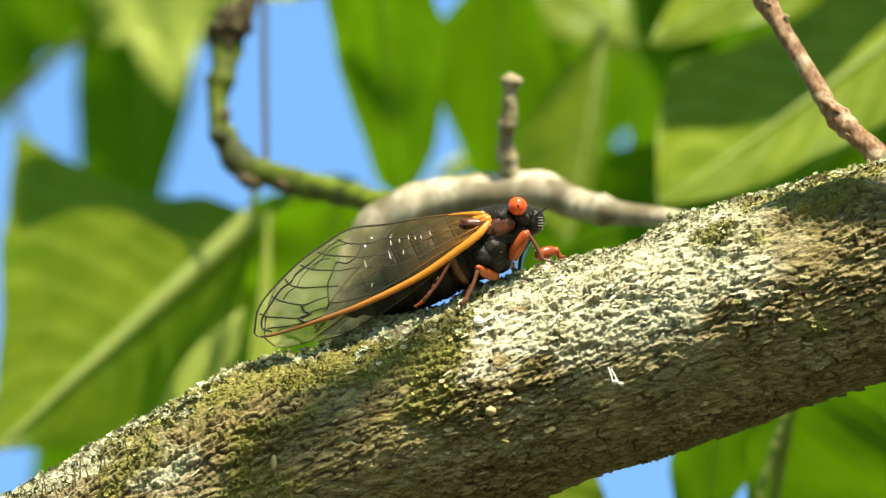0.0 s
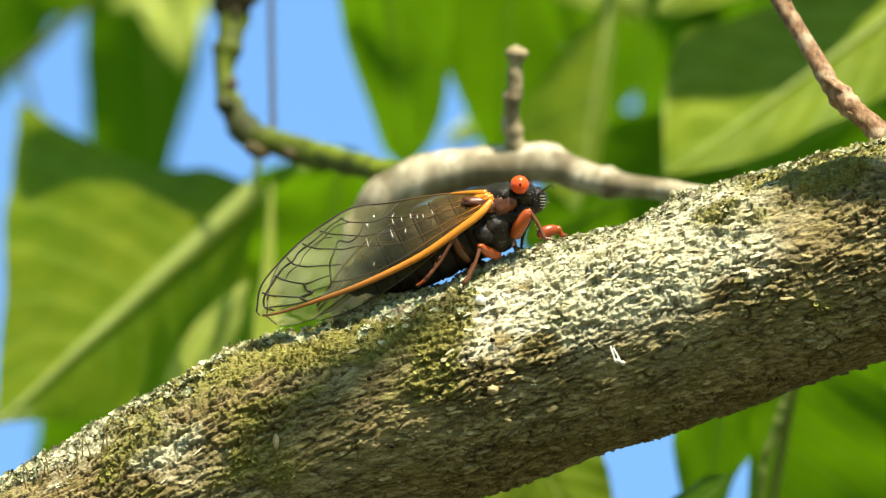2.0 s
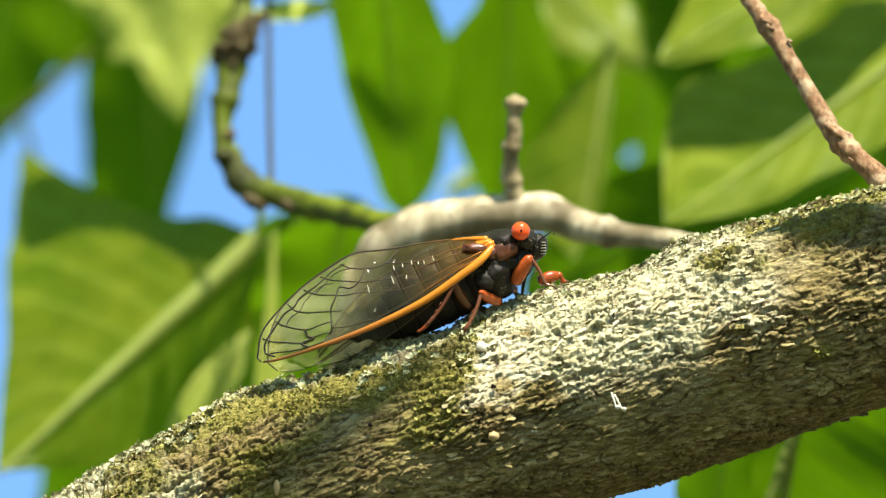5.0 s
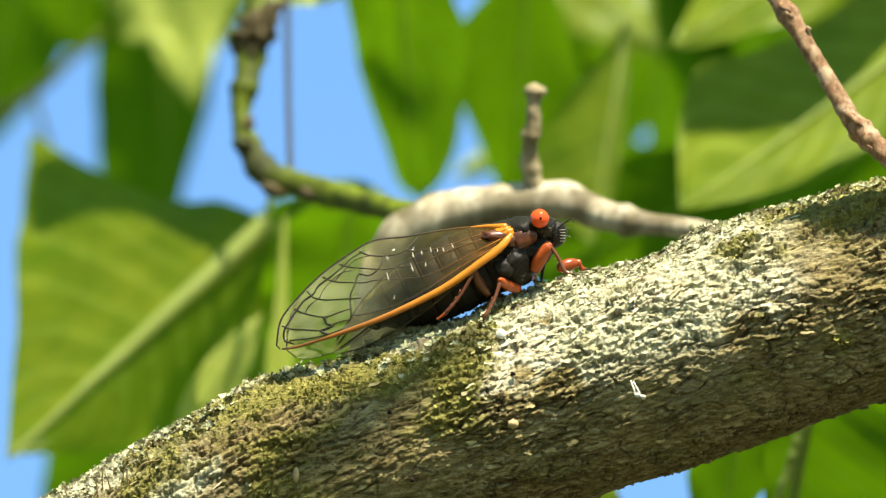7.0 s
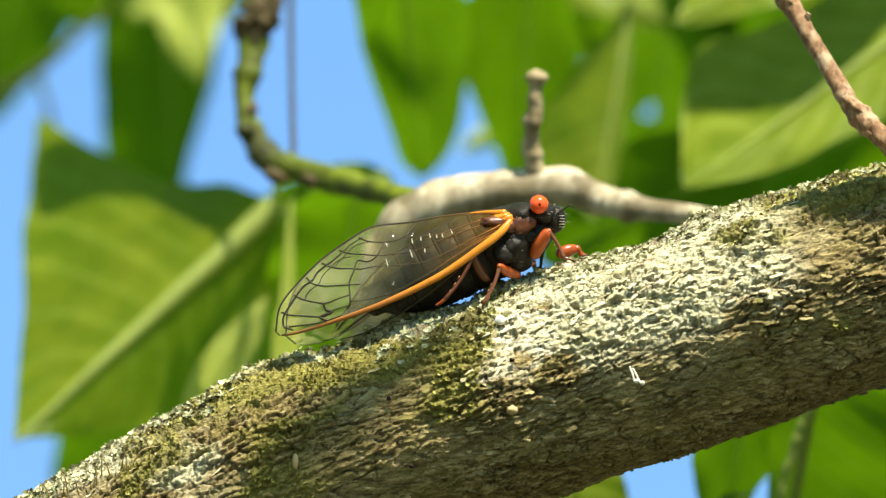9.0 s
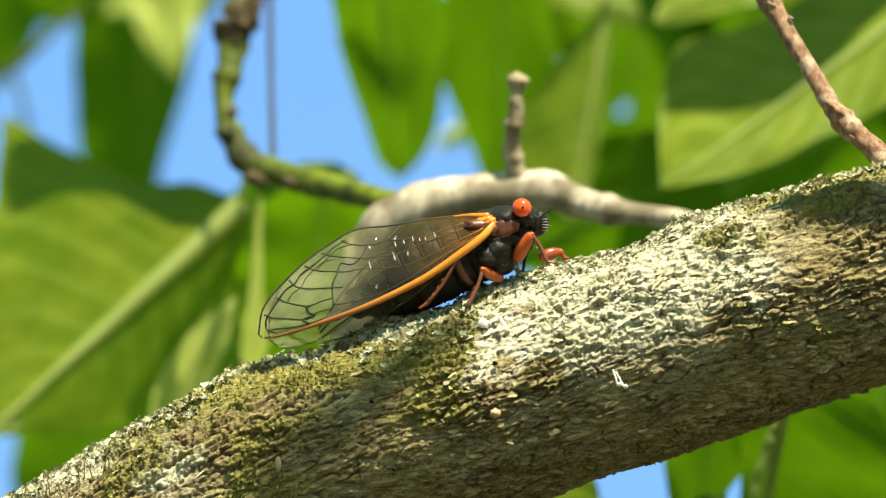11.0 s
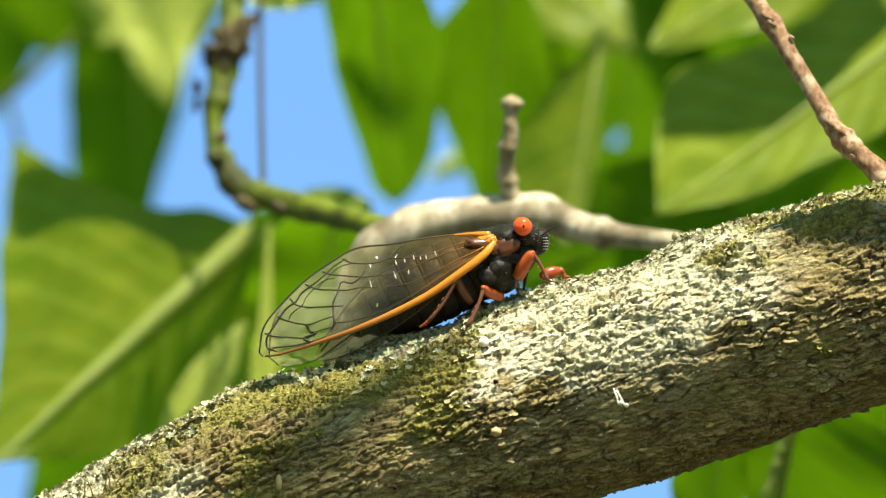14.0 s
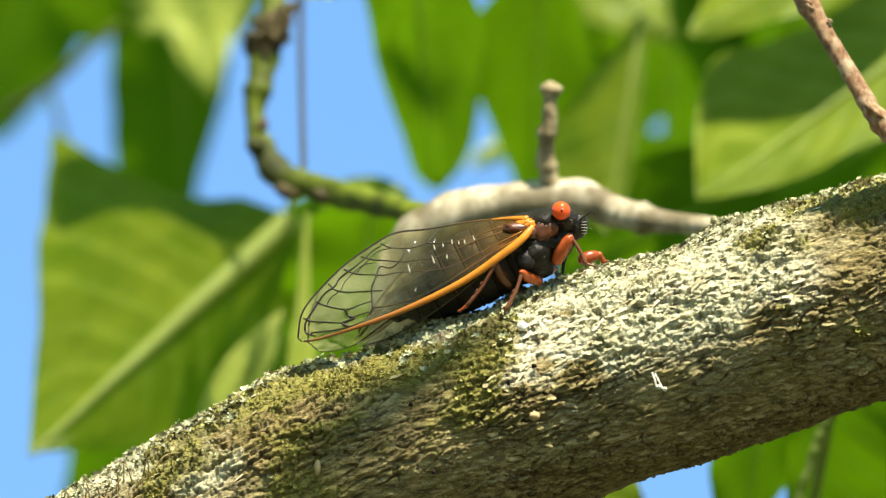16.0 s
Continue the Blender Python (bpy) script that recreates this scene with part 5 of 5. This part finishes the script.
# ---- the ant on the green twig ----
def make_ant():
    """Built along x, head first, legs down; it hangs back outwards on the twig."""
    top = thing("ant", at(404, 20, 0.1005), "tiny black ant running along the green twig", "insect")
    for name, x, z, size in (("head", 0.95, 0.05, (0.36, 0.34, 0.30)), ("thorax", 0.25, 0.10, (0.52, 0.24, 0.26)), ("waist", -0.30, 0.06, (0.14, 0.12, 0.16)), ("abdomen", -0.95, 0.06, (0.62, 0.44, 0.42))):
        part(name, mesh_of(name, *ball((x / 650, 0, z / 650), tuple(s / 650 for s in size), None, 10, 14, 0.05), BLACK), top)
    for s in (-1, 1):
        for x, reach in ((0.45, 0.65), (0.25, 0.0), (0.05, -0.75)):
            c = smooth([(x / 650, s * 0.0003, 0.00007), ((x + reach * 0.5) / 650, s * 0.0012, 0.00035), ((x + reach) / 650, s * 0.0016, -0.0010), ((x + reach * 1.2) / 650, s * 0.0018, -0.0015)], 9)
            part("leg", mesh_of("leg", *tube(c, np.linspace(0.13, 0.06, 9) / 1000, 5), BLACK), top)
        c = smooth([(0.0019, s * 0.0002, 0.0002), (0.0025, s * 0.0006, 0.0006), (0.0031, s * 0.0008, 0.0002)], 7)
        part("feeler", mesh_of("feeler", *tube(c, np.linspace(0.05, 0.03, 7) / 1000, 5), BLACK), top)
    return top


ant = make_ant()
# seconds, plan a and b, depth, degrees of its heading below the level
ANT = [(0, 404, 20, 0.1005, 95), (12.4, 404, 20, 0.1005, 95), (12.9, 370, 92, 0.096, 95), (13.2, 363, 110, 0.0925, 100), (13.6, 357, 115, 0.0915, 95), (13.8, 362, 118, 0.0912, 95), (14.0, 355, 134, 0.0905, 95),
       (14.3, 351, 188, 0.0893, 92), (14.6, 345, 228, 0.0882, 85), (14.8, 358, 238, 0.0878, 70), (15.0, 367, 256, 0.087, 60), (15.3, 388, 268, 0.086, 55), (15.5, 406, 308, 0.085, 40), (15.8, 458, 316, 0.083, 22), (16.0, 528, 327, 0.078, 14)]


# ---- wind ----
# seconds; shift across and up in millimetres
SWAY_RIGHT = [(0, -0.39, -0.25), (0.5, -0.25, 0.05), (1, 0.96, 0.54), (1.5, 0.54, 0.99), (2, 0.32, 0.89), (2.5, 0.35, 0.91), (3, -0.09, 0.95), (3.5, -0.41, 0.82), (4, 0.88, 0.54), (4.5, 0.28, 0.31), (7, 0.11, 0.45), (7.5, 0.54, 1.65), (8, -0.00, 2.65), (8.5, 0.78, 2.39), (9, 0.50, 1.47), (11.5, 0.24, 2.37), (12, 0.32, 0.72), (12.5, -0.31, 1.75), (13, -1.47, 1.81), (13.5, -0.06, 0.85), (14, -0.21, 1.34), (14.5, -2.67, 1.39), (15, 0.68, 2.14), (15.5, 1.52, 1.39), (16, -0.79, 1.14)]
SWAY_LEFT = [(0, -0.36, -0.23), (0.5, 0.13, -0.16), (1, 1.00, 0.14), (1.5, 0.90, 0.79), (2, -0.24, 0.36), (2.5, -0.62, 0.03), (3, -0.18, 0.50), (3.5, -0.17, 0.65), (4, 0.85, 0.11), (4.5, 0.49, -0.01), (7, -0.80, -0.01), (7.5, -1.30, 0.14), (8, -2.30, 0.53), (8.5, 0.31, 0.05), (9, 0.12, 0.27), (11.5, -1.80, 0.93), (12, -0.95, -0.30), (12.5, -1.90, 0.43), (13, -1.90, 0.83), (13.5, -0.13, 0.08), (14, 0.13, 0.12), (14.5, -2.43, 0.12), (15, 0.33, -0.24), (15.5, 2.03, -0.54), (16, -0.77, -0.37)]
SWAY_BACK = [(0, -0.15, -0.10), (0.5, -0.08, 0.14), (1, 0.23, 0.14), (1.5, 0.35, 0.49), (2, 0.22, 0.58), (2.5, 0.14, 0.50), (3, -0.13, 0.62), (3.5, -0.08, 0.52), (4, 0.04, -0.03), (4.5, -0.04, 0.16), (7, 0.20, -0.11), (7.5, 0.19, -0.03), (8, 0.00, 0.05), (8.5, 0.36, -0.53), (9, 0.44, -0.20), (11.5, 0.37, -0.15), (12, 0.59, -0.81), (12.5, 0.07, -0.79), (13, -0.46, -0.54), (13.5, -0.00, -0.86), (14, -0.38, -0.61), (14.5, -1.07, -0.30), (15, -0.29, -0.35), (15.5, 0.13, -0.66), (16, -0.49, -0.75)]
SWAY_FAR = [(0, -0.39, -0.25), (0.5, -0.25, 0.05), (1, 0.96, 0.54), (1.5, 0.54, 0.99), (2, 0.32, 0.89), (2.5, 0.35, 0.91), (3, -0.09, 0.95), (3.5, -0.41, 0.82), (4, 0.88, 0.54), (4.5, 0.28, 0.31), (7, 0.11, 0.45), (7.5, 0.54, 1.65), (8, -0.00, 2.65), (8.5, 0.78, 2.39), (9, 0.50, 1.47), (11.5, 0.24, 2.37), (12, 0.32, 0.72), (12.5, -0.31, 1.75), (13, -1.47, 1.81), (13.5, -0.06, 0.85), (14, -0.21, 1.34), (14.5, -2.67, 1.39), (15, 0.68, 2.14), (15.5, 1.52, 1.39), (16, -0.79, 1.14)]


def motions():
    """The wind: leaves and twigs sway a millimetre or two. An ant runs down the green twig."""
    for things, rows, depth in ((LEFT, SWAY_LEFT, 0.13), (RIGHT, SWAY_RIGHT, 0.14), (FAR, SWAY_FAR, 0.2), ([back_branch, green_twig, hanging_stalk], SWAY_BACK, 0.056)):
        for ob in things:
            home = BASE.inverted() @ ob.matrix_world
            k = min(1.6, home.translation.y / depth)
            walk(ob, [(t, BASE @ Matrix.Translation((x * k / 1000, 0, z * k / 1000)) @ home) for t, x, z in rows])
    swing = np.array(SWAY_BACK)
    rows = []
    for t, a, b, w, turn in ANT:
        drift = Vector((np.interp(t, swing[:, 0], swing[:, 1]), 0, np.interp(t, swing[:, 0], swing[:, 2]))) * (1.5 / 1000)
        rows.append((t, BASE @ Matrix.Translation(at(a, b, w) + drift) @ Matrix.Rotation(radians(turn), 4, "Y") @ Matrix.Rotation(radians(180), 4, "X")))
    walk(ant, rows)


motions()
